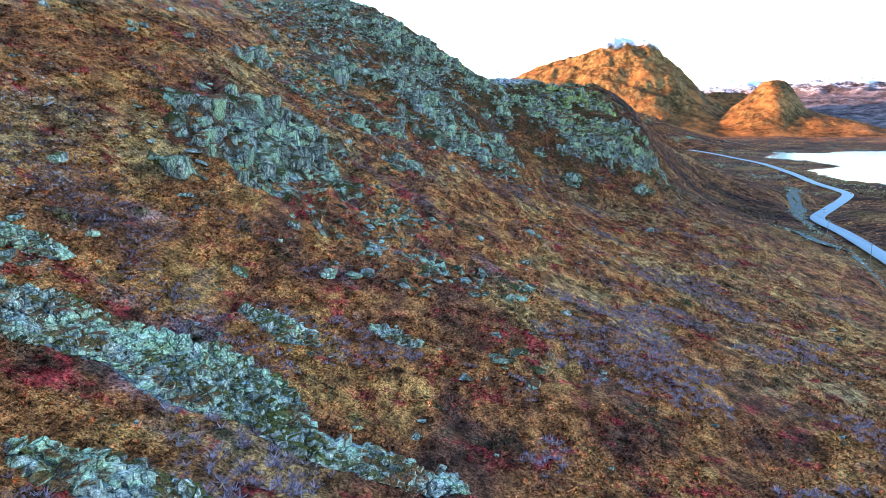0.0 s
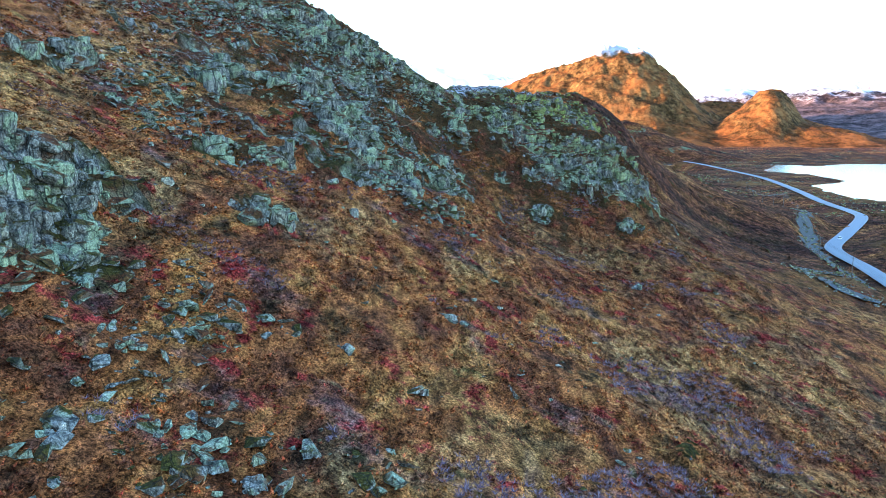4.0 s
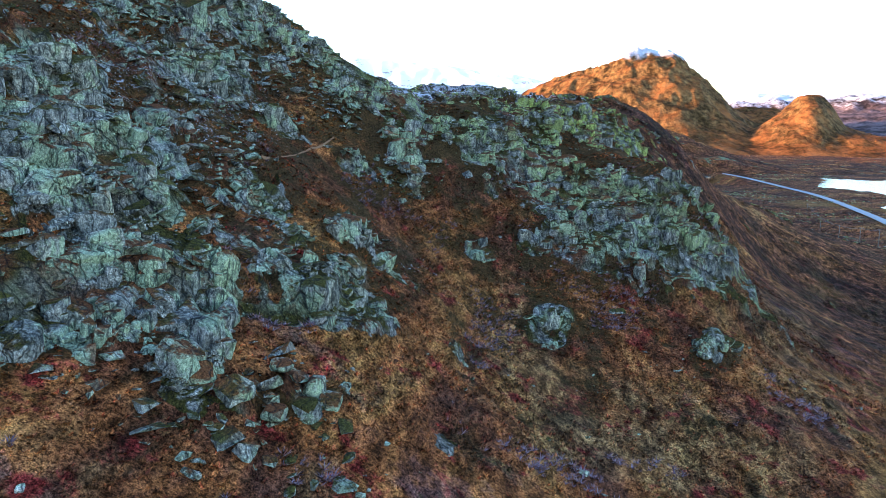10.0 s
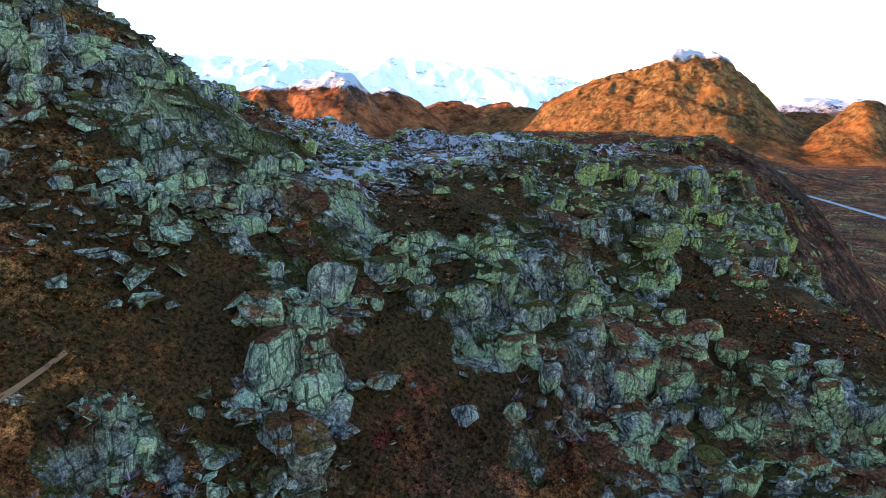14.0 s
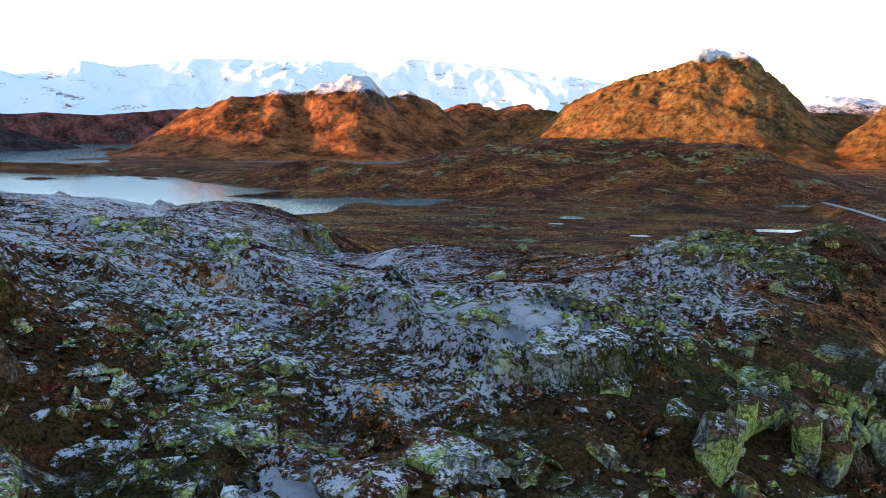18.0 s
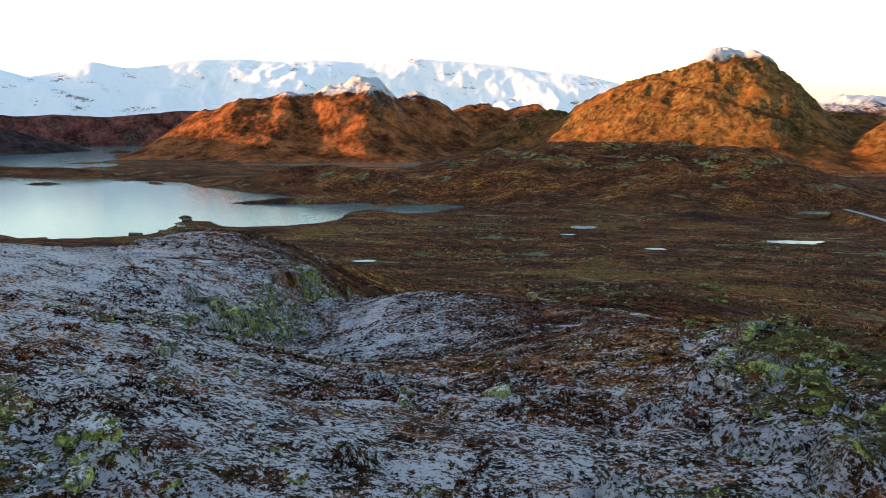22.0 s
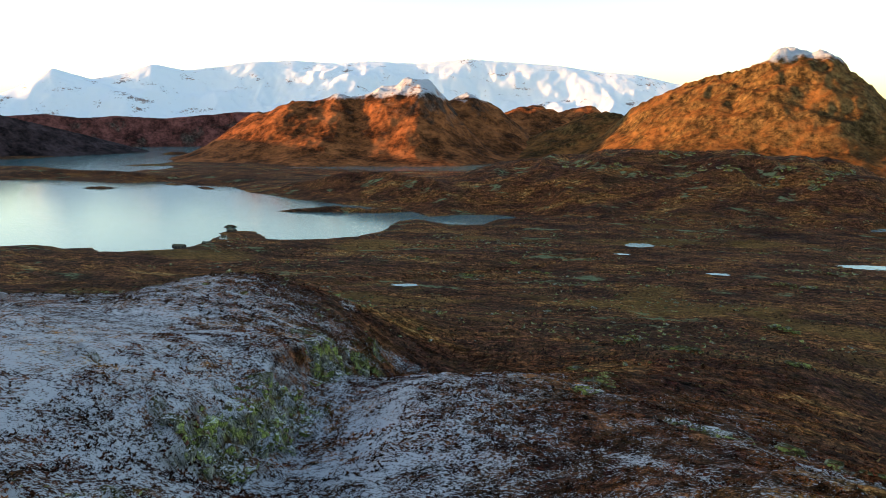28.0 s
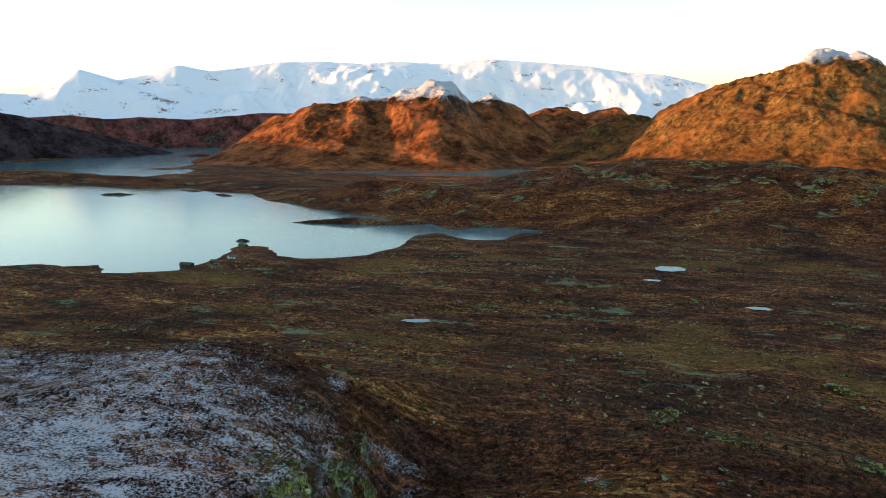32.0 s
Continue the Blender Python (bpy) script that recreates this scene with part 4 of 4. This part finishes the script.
for k, row in enumerate(CRAGS_SOUTH):
    outcrop(row, crag_size(row), 0.9, 4.6, "grey-green lichened crag of broken blocks on rusty heath", 200 + k, "crags of the hillside")
for k, row in enumerate(CRAGS_KNOLL):
    outcrop(row, crag_size(row), 0.9, 3.7, "steep grey crag with upright slabs and green lichen", 300 + k, "crags of the knoll", 1.2)
for k, row in enumerate(CRAGS_NORTH):
    outcrop(row, crag_size(row), 0.8, 3.4, "low green lichened outcrop dusted with snow", 400 + k, "outcrops of the plateau", 0.55)

for k, row in enumerate(CRAGS_VALLEY):
    outcrop(row, 60, 1.1, 3.4, "pale green lichened slabs in the brown bog", 500 + k, "slabs in the valley")

for k, row in enumerate(CRAGS_HILL):
    outcrop(row, 24, 4.0, 12.0, "pale green slabs on the dark round hill", 600 + k, "slabs on the hill", 0.4, True)

# ---- boulders on the heath ----
rng = np.random.default_rng(7)
bx, by = rng.uniform(-95, 70, 700), rng.uniform(40, 420, 700)
bz, brock = surface(bx, by)
keep = np.nonzero((brock < 0.4) & (rng.uniform(0, 1, 700) < np.where(bx < -8, 0.75, 0.25)))[0][:270]
for i in keep:
    size = 0.5 + 2.2 * rng.uniform() ** 3.0
    ob = new("boulder", STONES[rng.integers(len(STONES))])
    ob.matrix_basis = pose(bx[i], by[i], bz[i] + size * 0.06, rng.normal(0, 12), rng.normal(0, 12), rng.uniform(0, 360)) @ Matrix.Diagonal((size * rng.uniform(0.45, 0.75), size * 0.5, size * rng.uniform(0.35, 0.6), 1))
    tagged(ob, "pale grey-green lichened boulder half sunk in heath", "boulder", "boulders on the heath")


def stones_in(name, x, y, z, size, mat, label, seed, lift=0.1):
    """Many loose stones as one mesh."""
    rng = np.random.default_rng(seed)
    shapes = []
    for me in CHIPS:
        co = np.zeros(len(me.vertices) * 3, np.float32)
        me.vertices.foreach_get("co", co)
        tri = np.array([p.vertices[:3] for p in me.polygons], np.int32)
        shapes.append((co.reshape(-1, 3), tri))
    vs, fs, at = [], [], 0
    for i in range(len(x)):
        co, tri = shapes[i % len(shapes)]
        a = rng.uniform(0, 2 * math.pi)
        sc = size[i] * 0.5 * rng.uniform(0.7, 1.3, 3)
        p = co * sc
        t1 = rng.normal(0, 0.35)
        p = np.stack([p[:, 0], p[:, 1] * math.cos(t1) - p[:, 2] * math.sin(t1), p[:, 1] * math.sin(t1) + p[:, 2] * math.cos(t1)], -1)
        p = np.stack([p[:, 0] * math.cos(a) - p[:, 1] * math.sin(a), p[:, 0] * math.sin(a) + p[:, 1] * math.cos(a), p[:, 2]], -1)
        vs.append(p + (x[i], y[i], z[i] + lift * size[i]))
        fs.append(tri + at)
        at += len(co)
    ob = new(name, mesh_of(name, np.concatenate(vs), np.concatenate(fs), mat))
    return tagged(ob, label, "stones", kind="stuff")


sx, sy = rng.uniform(-52, 0, 90000), rng.uniform(28, 85, 90000)
inside = zone(sx, sy, SCREE, 0.35) + fbm(sx, sy, 6, 3, 5) * 0.5 > 0.55
sx, sy = sx[inside][:4200], sy[inside][:4200]
ss = 0.35 + 1.3 * rng.uniform(0, 1, len(sx)) ** 2.5
sz = surface(sx, sy)[0]
big = np.argsort(-ss)[:280]
field = thing("scree_field", pose(-27, 53, height(-27, 53)), "loose pale green-grey scree stones on the heath", "scree")
back = field.matrix_basis.inverted()
for i in big:
    at = pose(sx[i], sy[i], sz[i] + 0.16 * ss[i], rng.normal(0, 16), rng.normal(0, 16), rng.uniform(0, 360))
    at = at @ Matrix.Diagonal((ss[i] * rng.uniform(0.4, 0.65), ss[i] * rng.uniform(0.35, 0.55), ss[i] * rng.uniform(0.3, 0.5), 1))
    part("stone", STONES[i % len(STONES)], field, at=back @ at)
rest = np.setdiff1d(np.arange(len(sx)), big)
stones_in("scree", sx[rest], sy[rest], sz[rest], ss[rest], BOULDER, "small loose pale green-grey scree stones", 3)
sx, sy = rng.uniform(-95, 60, 9000), rng.uniform(25, 430, 9000)
near = crag(sx, sy) + fbm(sx, sy, 8, 3, 61) > rng.uniform(0.05, 0.9, 9000)
sx, sy = sx[near][:3800], sy[near][:3800]
stones_in("loose_stones", sx, sy, surface(sx, sy)[0], 0.25 + 0.9 * rng.uniform(0, 1, len(sx)) ** 2, BOULDER, "loose lichened stones strewn below the crags", 4)


# ---- dwarf shrubs ----
def heather_material():
    m = Shade("heather", 0.95)
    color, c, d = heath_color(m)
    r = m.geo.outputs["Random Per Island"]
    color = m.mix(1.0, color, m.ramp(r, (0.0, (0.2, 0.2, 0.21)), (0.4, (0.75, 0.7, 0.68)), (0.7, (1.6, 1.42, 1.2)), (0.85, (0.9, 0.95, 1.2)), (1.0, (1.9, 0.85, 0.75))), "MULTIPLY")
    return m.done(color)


HEATHER = heather_material()


def tufts(name, x, y, z, size, label, seed, blades=4, thin=0.36):
    """Low bushy tufts, each a ring of leaning blades, as one mesh."""
    rng = np.random.default_rng(seed)
    n = len(x)
    a = rng.uniform(0, 2 * math.pi, (n, 1)) + np.arange(blades) * 2 * math.pi / blades + rng.normal(0, 0.3, (n, blades))
    s = size[:, None]
    out, tall, half = s * rng.uniform(0.5, 1.0, (n, blades)), s * rng.uniform(0.2, 0.6, (n, blades)), s * thin
    ca, sa = np.cos(a), np.sin(a)
    base = np.stack([x, y, z], -1)[:, None, :]
    p0 = base + np.stack([-sa * half, ca * half, 0 * a - 0.05], -1)
    p1 = base + np.stack([sa * half, -ca * half, 0 * a - 0.05], -1)
    p2 = base + np.stack([ca * out + sa * half * 0.5, sa * out - ca * half * 0.5, tall], -1)
    v = np.stack([p0, p1, p2], 2).reshape(-1, 3)
    ob = new(name, mesh_of(name, v, np.arange(len(v)).reshape(-1, 3), HEATHER))
    return tagged(ob, label, "heath", kind="stuff")


sx, sy = rng.uniform(-100, 5, 60000), rng.uniform(45, 300, 60000)
near = (fbm(sx, sy, 26, 4, 63) + 0.28 * crag(sx, sy) + 0.16 * smooth(130, 200, sy) * smooth(-18, -40, sx) - 0.004 * np.maximum(sx + 35, 0)) > rng.uniform(0.16, 0.7, 60000)
sx, sy = sx[near][:6000], sy[near][:6000]
stones_in("rubble", sx, sy, surface(sx, sy)[0], 0.45 + 2.3 * rng.uniform(0, 1, len(sx)) ** 2.6, BOULDER, "pale lichened rubble strewn over the slope", 9, 0.1)
sx, sy = rng.uniform(-60, 70, 40000), rng.uniform(262, 440, 40000)
near = (fbm(sx, sy, 12, 4, 67) + 0.75 * crag(sx, sy) - 0.3 * smooth(2, 12, sx) * (1 - smooth(335, 360, sy))) > rng.uniform(0.25, 0.85, 40000)
sx, sy = sx[near][:8000], sy[near][:8000]
stones_in("rubble", sx, sy, surface(sx, sy)[0], 0.35 + 1.7 * rng.uniform(0, 1, len(sx)) ** 2.4, ROCK, "broken green-lichened rock strewn over the knoll", 19, 0.06)
tx, ty = rng.uniform(-80, 75, 220000), rng.uniform(22, 440, 220000)
tz, trock = surface(tx, ty)
ok = (trock < 0.5) & (zone(tx, ty, SCREE, 0.2) < 0.4) & (fbm(tx, ty, 7, 3, 77) > -0.22 + 0.45 * smooth(300, 345, ty))
tx, ty, tz = tx[ok][:120000], ty[ok][:120000], tz[ok][:120000]
tufts("heather", tx, ty, tz, 0.22 + 0.45 * rng.uniform(0, 1, len(tx)) ** 2, "low rust and wine-red heather tufts", 5)

tx, ty = rng.uniform(-150, 45, 130000), rng.uniform(385, 600, 130000)
ok = (fbm(tx, ty, 5, 3, 78) > -0.02) & (np.abs(tx + 25) < 40 + 0.45 * (ty - 385))
tx, ty = tx[ok][:52000], ty[ok][:52000]
tufts("heather", tx, ty, surface(tx, ty)[0], 0.20 + 0.5 * rng.uniform(0, 1, len(tx)) ** 2, "dark heather tufts sticking out of thin snow", 15)


def shrub_material():
    m = Shade("bare_shrub", 0.95)
    r = m.geo.outputs["Random Per Island"]
    color = m.ramp(r, (0.0, (0.08, 0.05, 0.065)), (0.4, (0.20, 0.13, 0.15)), (0.7, (0.34, 0.25, 0.26)), (0.9, (0.24, 0.08, 0.06)), (1.0, (0.36, 0.22, 0.09)))
    return m.done(m.mix(0.6, color, m.ramp(m.noise(6.0, 4, 0.7), (0.35, 0.3), (0.62, 1.5)), "MULTIPLY"))


hx, hy = rng.uniform(-60, 60, 60000), rng.uniform(28, 330, 60000)
hz, hrock = surface(hx, hy)
ok = (hrock < 0.5) & (zone(hx, hy, SCREE, 0.2) < 0.5) & (fbm(hx, hy, 11, 4, 81) > 0.16 + 0.10 * smooth(60, 130, hy))
hx, hy, hz = hx[ok][:9000], hy[ok][:9000], hz[ok][:9000]
shrubs = tufts("dwarf_shrubs", hx, hy, hz, 0.5 + 0.6 * rng.uniform(0, 1, len(hx)) ** 1.5, "leafless purple-grey dwarf birch shrubs", 6, 14, 0.07)
shrubs.data.materials[0] = shrub_material()

# ---- stones and willow scrub of the valley ----
vx, vy = rng.uniform(-420, 420, 60000), rng.uniform(540, 1350, 60000)
vz = land(vx, vy)
ok = (fbm(vx, vy * 2.0, 60, 5, 83) > rng.uniform(0.0, 0.5, 60000)) & (vz > TARN_Z - 8) & (shore(vx, vy, LAKE) > 12) & (shore(vx, vy, TARN) > 12)
vx, vy, vz = vx[ok][:5500], vy[ok][:5500], vz[ok][:5500]
stones_in("valley_stones", vx, vy, vz, 0.6 + 3.0 * rng.uniform(0, 1, len(vx)) ** 3.2, BOULDER, "pale stones strewn over the brown bog", 13)
vx, vy = rng.uniform(-420, 420, 120000), rng.uniform(500, 1350, 120000)
vz = land(vx, vy)
ok = (fbm(vx, vy * 2.0, 45, 5, 87) > rng.uniform(-0.1, 0.5, 120000)) & (shore(vx, vy, LAKE) > 10) & (shore(vx, vy, TARN) > 10)
vx, vy, vz = vx[ok][:44000], vy[ok][:44000], vz[ok][:44000]
scrub = tufts("willow_scrub", vx, vy, vz, 0.6 + 1.3 * rng.uniform(0, 1, len(vx)) ** 2, "dark leafless willow scrub on the bog", 14, 6, 0.25)


def scrub_material():
    m = Shade("willow_scrub", 0.95)
    r = m.geo.outputs["Random Per Island"]
    color = m.ramp(r, (0.0, (0.012, 0.007, 0.006)), (0.5, (0.045, 0.022, 0.016)), (0.85, (0.10, 0.05, 0.022)), (1.0, (0.24, 0.15, 0.06)))
    return m.done(color)


scrub.data.materials[0] = scrub_material()


# ---- road, stream and path ----
def ribbon(name, line, width, level, mat, label, category, ragged=0.0, seed=0, crown=0.0):
    """A strip that follows a line at heights given by level(x, y)."""
    p = rounded(line, 1.5 if width < 2 else 4.0) if not isinstance(line, np.ndarray) else line
    t = np.gradient(p, axis=0)
    t /= np.linalg.norm(t, axis=1)[:, None]
    nrm = np.stack([t[:, 1], -t[:, 0]], -1)
    across = np.linspace(-1, 1, 5)
    wide = width / 2 * (1 + ragged * fbm(p[:, 0], p[:, 1], 9, 3, seed) * 2)
    x = p[:, :1] + nrm[:, :1] * across * wide[:, None]
    y = p[:, 1:] + nrm[:, 1:] * across * wide[:, None]
    z = level(x, y) + crown * (1 - across**2)
    return tagged(new(name, sheet(name, x, y, z, mat)), label, category, kind="structure")


ribbon("road", ROAD_LINE, 6.0, lambda x, y: road_level(y) + 0.55, ROAD, "pale grey asphalt road winding through the heath", "road", crown=0.1)
ribbon("road_shoulder", ROAD_LINE, 7.8, lambda x, y: road_level(y) + 0.35, GRAVEL, "gravel shoulder of the road", "road")
STONY = plain("stony_bed", (0.07, 0.068, 0.065), 0.9, 0, 0.8)
ribbon("stream", STREAM, 7.5, lambda x, y: land(x, y) + 0.45, STONY, "stony bed of a shallow stream", "stream", 0.8, 31)
EARTH = plain("trodden_earth", (0.20, 0.10, 0.045), 0.95, 0, 3.0)
ribbon("path", [(-21.5, 252), (-20.7, 257), (-20.3, 262), (-19.4, 269), (-18.6, 274), (-17.8, 279)], 0.22,
       lambda x, y: surface(x, y)[0] + 0.05, EARTH, "narrow trodden path across the heath", "path", 0.5, 32)
rng = np.random.default_rng(11)
q = rounded(STREAM, 0.5)
q = q[rng.integers(len(q), size=900)] + rng.normal(0, 3.0, (900, 2))
stones_in("stream_stones", q[:, 0], q[:, 1], land(q[:, 0], q[:, 1]) + 0.45, 0.4 + 1.4 * rng.uniform(0, 1, 900) ** 2, BOULDER, "pale stones in the stream bed", 12)


# ---- power line beside the road ----
POLES = [(125, 265), (140, 339), (148, 389), (163, 458), (179, 523), (186, 560), (196, 612), (214, 690), (236, 780)]


def utility_pole(x, y, turn):
    ob = thing("utility_pole", pose(x, y, float(land(np.array([float(x)]), np.array([float(y)]))[0]) - 0.3, 0, 0, turn),
               "weathered wooden utility pole beside the road", "utility pole", "poles of the power line")
    part("pole", POLE_MESH, ob)
    part("crossarm", ARM_MESH, ob, at=pose(0, 0.12, 8.9))
    for k in (-1, 0, 1):
        part("insulator", CUP_MESH, ob, "brown ceramic insulator", pose(k * 0.85, 0.12, 9.05))
    return ob


POLE_MESH = mesh_from(rod(0.17, 0.11, 9.6, 10), "pole", WOOD, False)
ARM_MESH = mesh_from(box(2.1, 0.12, 0.14, 0, 0.02), "crossarm", WOOD)
CUP_MESH = mesh_from(rod(0.06, 0.04, 0.22, 8), "insulator", plain("ceramic", (0.18, 0.09, 0.05), 0.3), False)
feet = []
for k, (x, y) in enumerate(POLES):
    a, b = POLES[max(k - 1, 0)], POLES[min(k + 1, len(POLES) - 1)]
    turn = math.degrees(math.atan2(b[1] - a[1], b[0] - a[0])) - 90
    feet.append((utility_pole(x, y, turn).matrix_basis.copy(), x, y))
for (m0, *_), (m1, *_) in zip(feet, feet[1:]):
    line = thing("power_cable", m0, "thin dark power cables between two poles", "cable", "spans of the power line")
    back = m0.inverted()
    for k in (-1, 0, 1):
        a, b = m0 @ Vector((k * 0.85, 0.12, 9.25)), m1 @ Vector((k * 0.85, 0.12, 9.25))
        vs, fs = [], []
        for s in range(13):
            c = back @ (a.lerp(b, s / 12) - Vector((0, 0, 4 * 0.9 * (s / 12) * (1 - s / 12))))
            vs += [(c.x - 0.03, c.y, c.z), (c.x + 0.03, c.y, c.z), (c.x, c.y, c.z + 0.05)]
            if s:
                o = 3 * s
                fs += [(o - 3 + i, o - 3 + (i + 1) % 3, o + (i + 1) % 3, o + i) for i in range(3)]
        part("wire", mesh_of("wire", vs, fs, WIRE), line)


# ---- car on the road ----
def car(x, y, turn):
    ob = thing("car", pose(x, y, float(road_level(np.array(float(y)))) + 0.35, 0, 0, turn), "small pale car driving on the asphalt road", "car")
    paint, glass, rubber = plain("car_paint", (0.65, 0.66, 0.68), 0.3), plain("car_glass", (0.02, 0.025, 0.03), 0.1), plain("tyre_rubber", (0.03, 0.03, 0.03), 0.9)
    part("body", mesh_from(box(1.75, 4.3, 0.65, 0.3, 0.12), "body", paint), ob)
    bm = box(1.6, 2.3, 0.55, 0.95)
    for v in bm.verts:
        if v.co.z > 1.2:
            v.co.x, v.co.y = v.co.x * 0.82, v.co.y * 0.72
    part("cabin", mesh_from(bm, "cabin", glass), ob)
    part("roof", mesh_from(box(1.3, 1.6, 0.06, 1.49, 0.02), "roof", paint), ob)
    wheel = mesh_from(rod(0.32, 0.32, 0.22, 14), "wheel", rubber, False)
    for i in (-1, 1):
        for j in (-1, 1):
            part("wheel", wheel, ob, at=pose(i * 0.78 - 0.11, j * 1.35, 0.32, 0, 90, 0))
        part("headlight", mesh_from(box(0.3, 0.06, 0.16, 0.62), "headlight", plain("lamp_glass", (0.8, 0.8, 0.75), 0.2)), ob, "clear headlight", pose(i * 0.6, 2.16, 0))


car(186, 457, -30)


# ---- cabins by the lake ----
TIMBER = plain("tarred_timber", (0.055, 0.038, 0.03), 0.85)
TURF = plain("turf_roof", (0.10, 0.085, 0.05), 0.95)
PALE = plain("white_paint", (0.78, 0.78, 0.76), 0.6)
PANE = plain("window_pane", (0.03, 0.04, 0.05), 0.08)
STONE = plain("chimney_stone", (0.25, 0.24, 0.23), 0.9)


def cabin(x, y, turn, length, depth, walls=TIMBER, label="dark timber cabin with a turf roof by the lake"):
    z = float(surface(np.array([float(x)]), np.array([float(y)]))[0][0])
    ob = thing("cabin", pose(x, y, max(z, LAKE_Z + 0.6) - 0.3, 0, 0, turn), label, "cabin", "cabins by the lake")
    body = part("wall", mesh_from(box(length, depth, 2.9), "wall", walls), ob)
    for s in (-1, 1):
        bm = box(length + 0.8, depth * 0.66, 0.22)
        part("roof", mesh_from(bm, "roof", TURF), ob, "brown turf roof", pose(0, s * depth * 0.27, 3.25, -s * 27, 0, 0))
        bm = bmesh.new()
        v = [bm.verts.new(c) for c in ((0, -depth / 2, 2.9), (0, depth / 2, 2.9), (0, 0, 2.9 + depth * 0.27), (0.12, -depth / 2, 2.9), (0.12, depth / 2, 2.9), (0.12, 0, 2.9 + depth * 0.27))]
        for f in ((0, 1, 2), (5, 4, 3), (0, 3, 4, 1), (1, 4, 5, 2), (2, 5, 3, 0)):
            bm.faces.new([v[i] for i in f])
        part("gable", mesh_from(bm, "gable", walls), ob, at=pose(s * (length / 2 - 0.06) - 0.06, 0, 0))
    for k in (-0.3, 0.3):
        w = part("window", mesh_from(box(1.3, 0.10, 1.1, 1.1, 0.02), "window", PALE), ob, "white-framed window", pose(k * length, -depth / 2, 0))
        part("pane", mesh_from(box(1.1, 0.04, 0.9, 1.2), "pane", PANE), w, at=pose(0, -0.06, 0))
    part("door", mesh_from(box(0.95, 0.1, 2.0, 0.15, 0.01), "door", WOOD), ob, at=pose(0, -depth / 2, 0))
    part("chimney", mesh_from(box(0.7, 0.7, 1.5, 3.4, 0.04), "chimney", STONE), ob, at=pose(length * 0.2, 0, 0))


cabin(-456, 1019, 20, 17, 7)
cabin(-497, 1094, -12, 11, 6, label="dark cabin on the grassy point above the lake")
cabin(-426, 972, 60, 6, 5, PALE, "small pale-walled boathouse on the heath")
cabin(-466, 1000, 10, 9, 5)
cabin(-490, 985, 5, 13, 6)


# ---- islets and ponds ----
def islet(x, y, rx, ry, turn, high, label, seed):
    a, r = np.meshgrid(np.linspace(0, 2 * math.pi, 49), np.linspace(0, 1, 14))
    wob = 1 + 0.5 * fbm(np.cos(a) * 3 + seed, np.sin(a) * 3, 1.5, 3, seed)
    px, py = r * rx * wob * np.cos(a), r * ry * wob * np.sin(a)
    c, s = math.cos(radians(turn)), math.sin(radians(turn))
    gx_, gy_ = x + px * c - py * s, y + px * s + py * c
    gz_ = LAKE_Z - 0.6 + (high + 0.6) * (1 - r**1.6) + fbm(gx_, gy_, 9, 4, seed) * high * 0.5 * (1 - r)
    ob = new("islet", sheet("islet", gx_, gy_, gz_, GROUND))
    return tagged(ob, label, "island", "islets in the lake")


islet(-1085, 1520, 34, 9, 20, 4, "low brown heath islet in the pale lake", 1)
islet(-470, 1325, 85, 16, 12, 7, "long low brown island in the lake", 2)
islet(-400, 1345, 45, 12, 20, 5, "low rocky island close to the lake shore", 3)
islet(-527, 1136, 9, 5, 10, 4, "small dark islet off the cabins", 4)
islet(-1000, 1640, 40, 8, -10, 3, "flat brown skerry near the far bank", 5)
islet(-880, 1585, 36, 7, -20, 3, "flat dark skerry near the far bank", 6)
islet(-1500, 2180, 70, 14, 30, 4, "low spit of heath in the far water", 7)
islet(-1900, 2830, 60, 18, 40, 10, "small dark point in the far water", 8)


def pond(x, y, rx, ry, turn, seed):
    a = np.linspace(0, 2 * math.pi, 40, endpoint=False)
    w = 1 + 0.6 * fbm(np.cos(a) * 2 + seed, np.sin(a) * 2, 1.0, 3, seed)
    c, s = math.cos(radians(turn)), math.sin(radians(turn))
    px, py = np.cos(a) * rx * w, np.sin(a) * ry * w
    vx, vy = x + px * c - py * s, y + px * s + py * c
    z = float(np.max(land(vx, vy))) + 0.25
    bm = bmesh.new()
    bm.faces.new([bm.verts.new((i, j, z)) for i, j in zip(vx, vy)])
    me = mesh_from(bm, "water", WATER)
    tagged(new("water", me), "small still pond in the brown bog", "pond", kind="structure")


pond(-19, 1072, 14, 10, 5, 21)
pond(-168, 806, 9, 4, 20, 22)
pond(168, 1001, 24, 10, 10, 23)
pond(46, 926, 8, 4, 0, 24)
pond(250, 1259, 26, 12, 20, 25)
pond(-31, 1010, 7, 4, 0, 26)
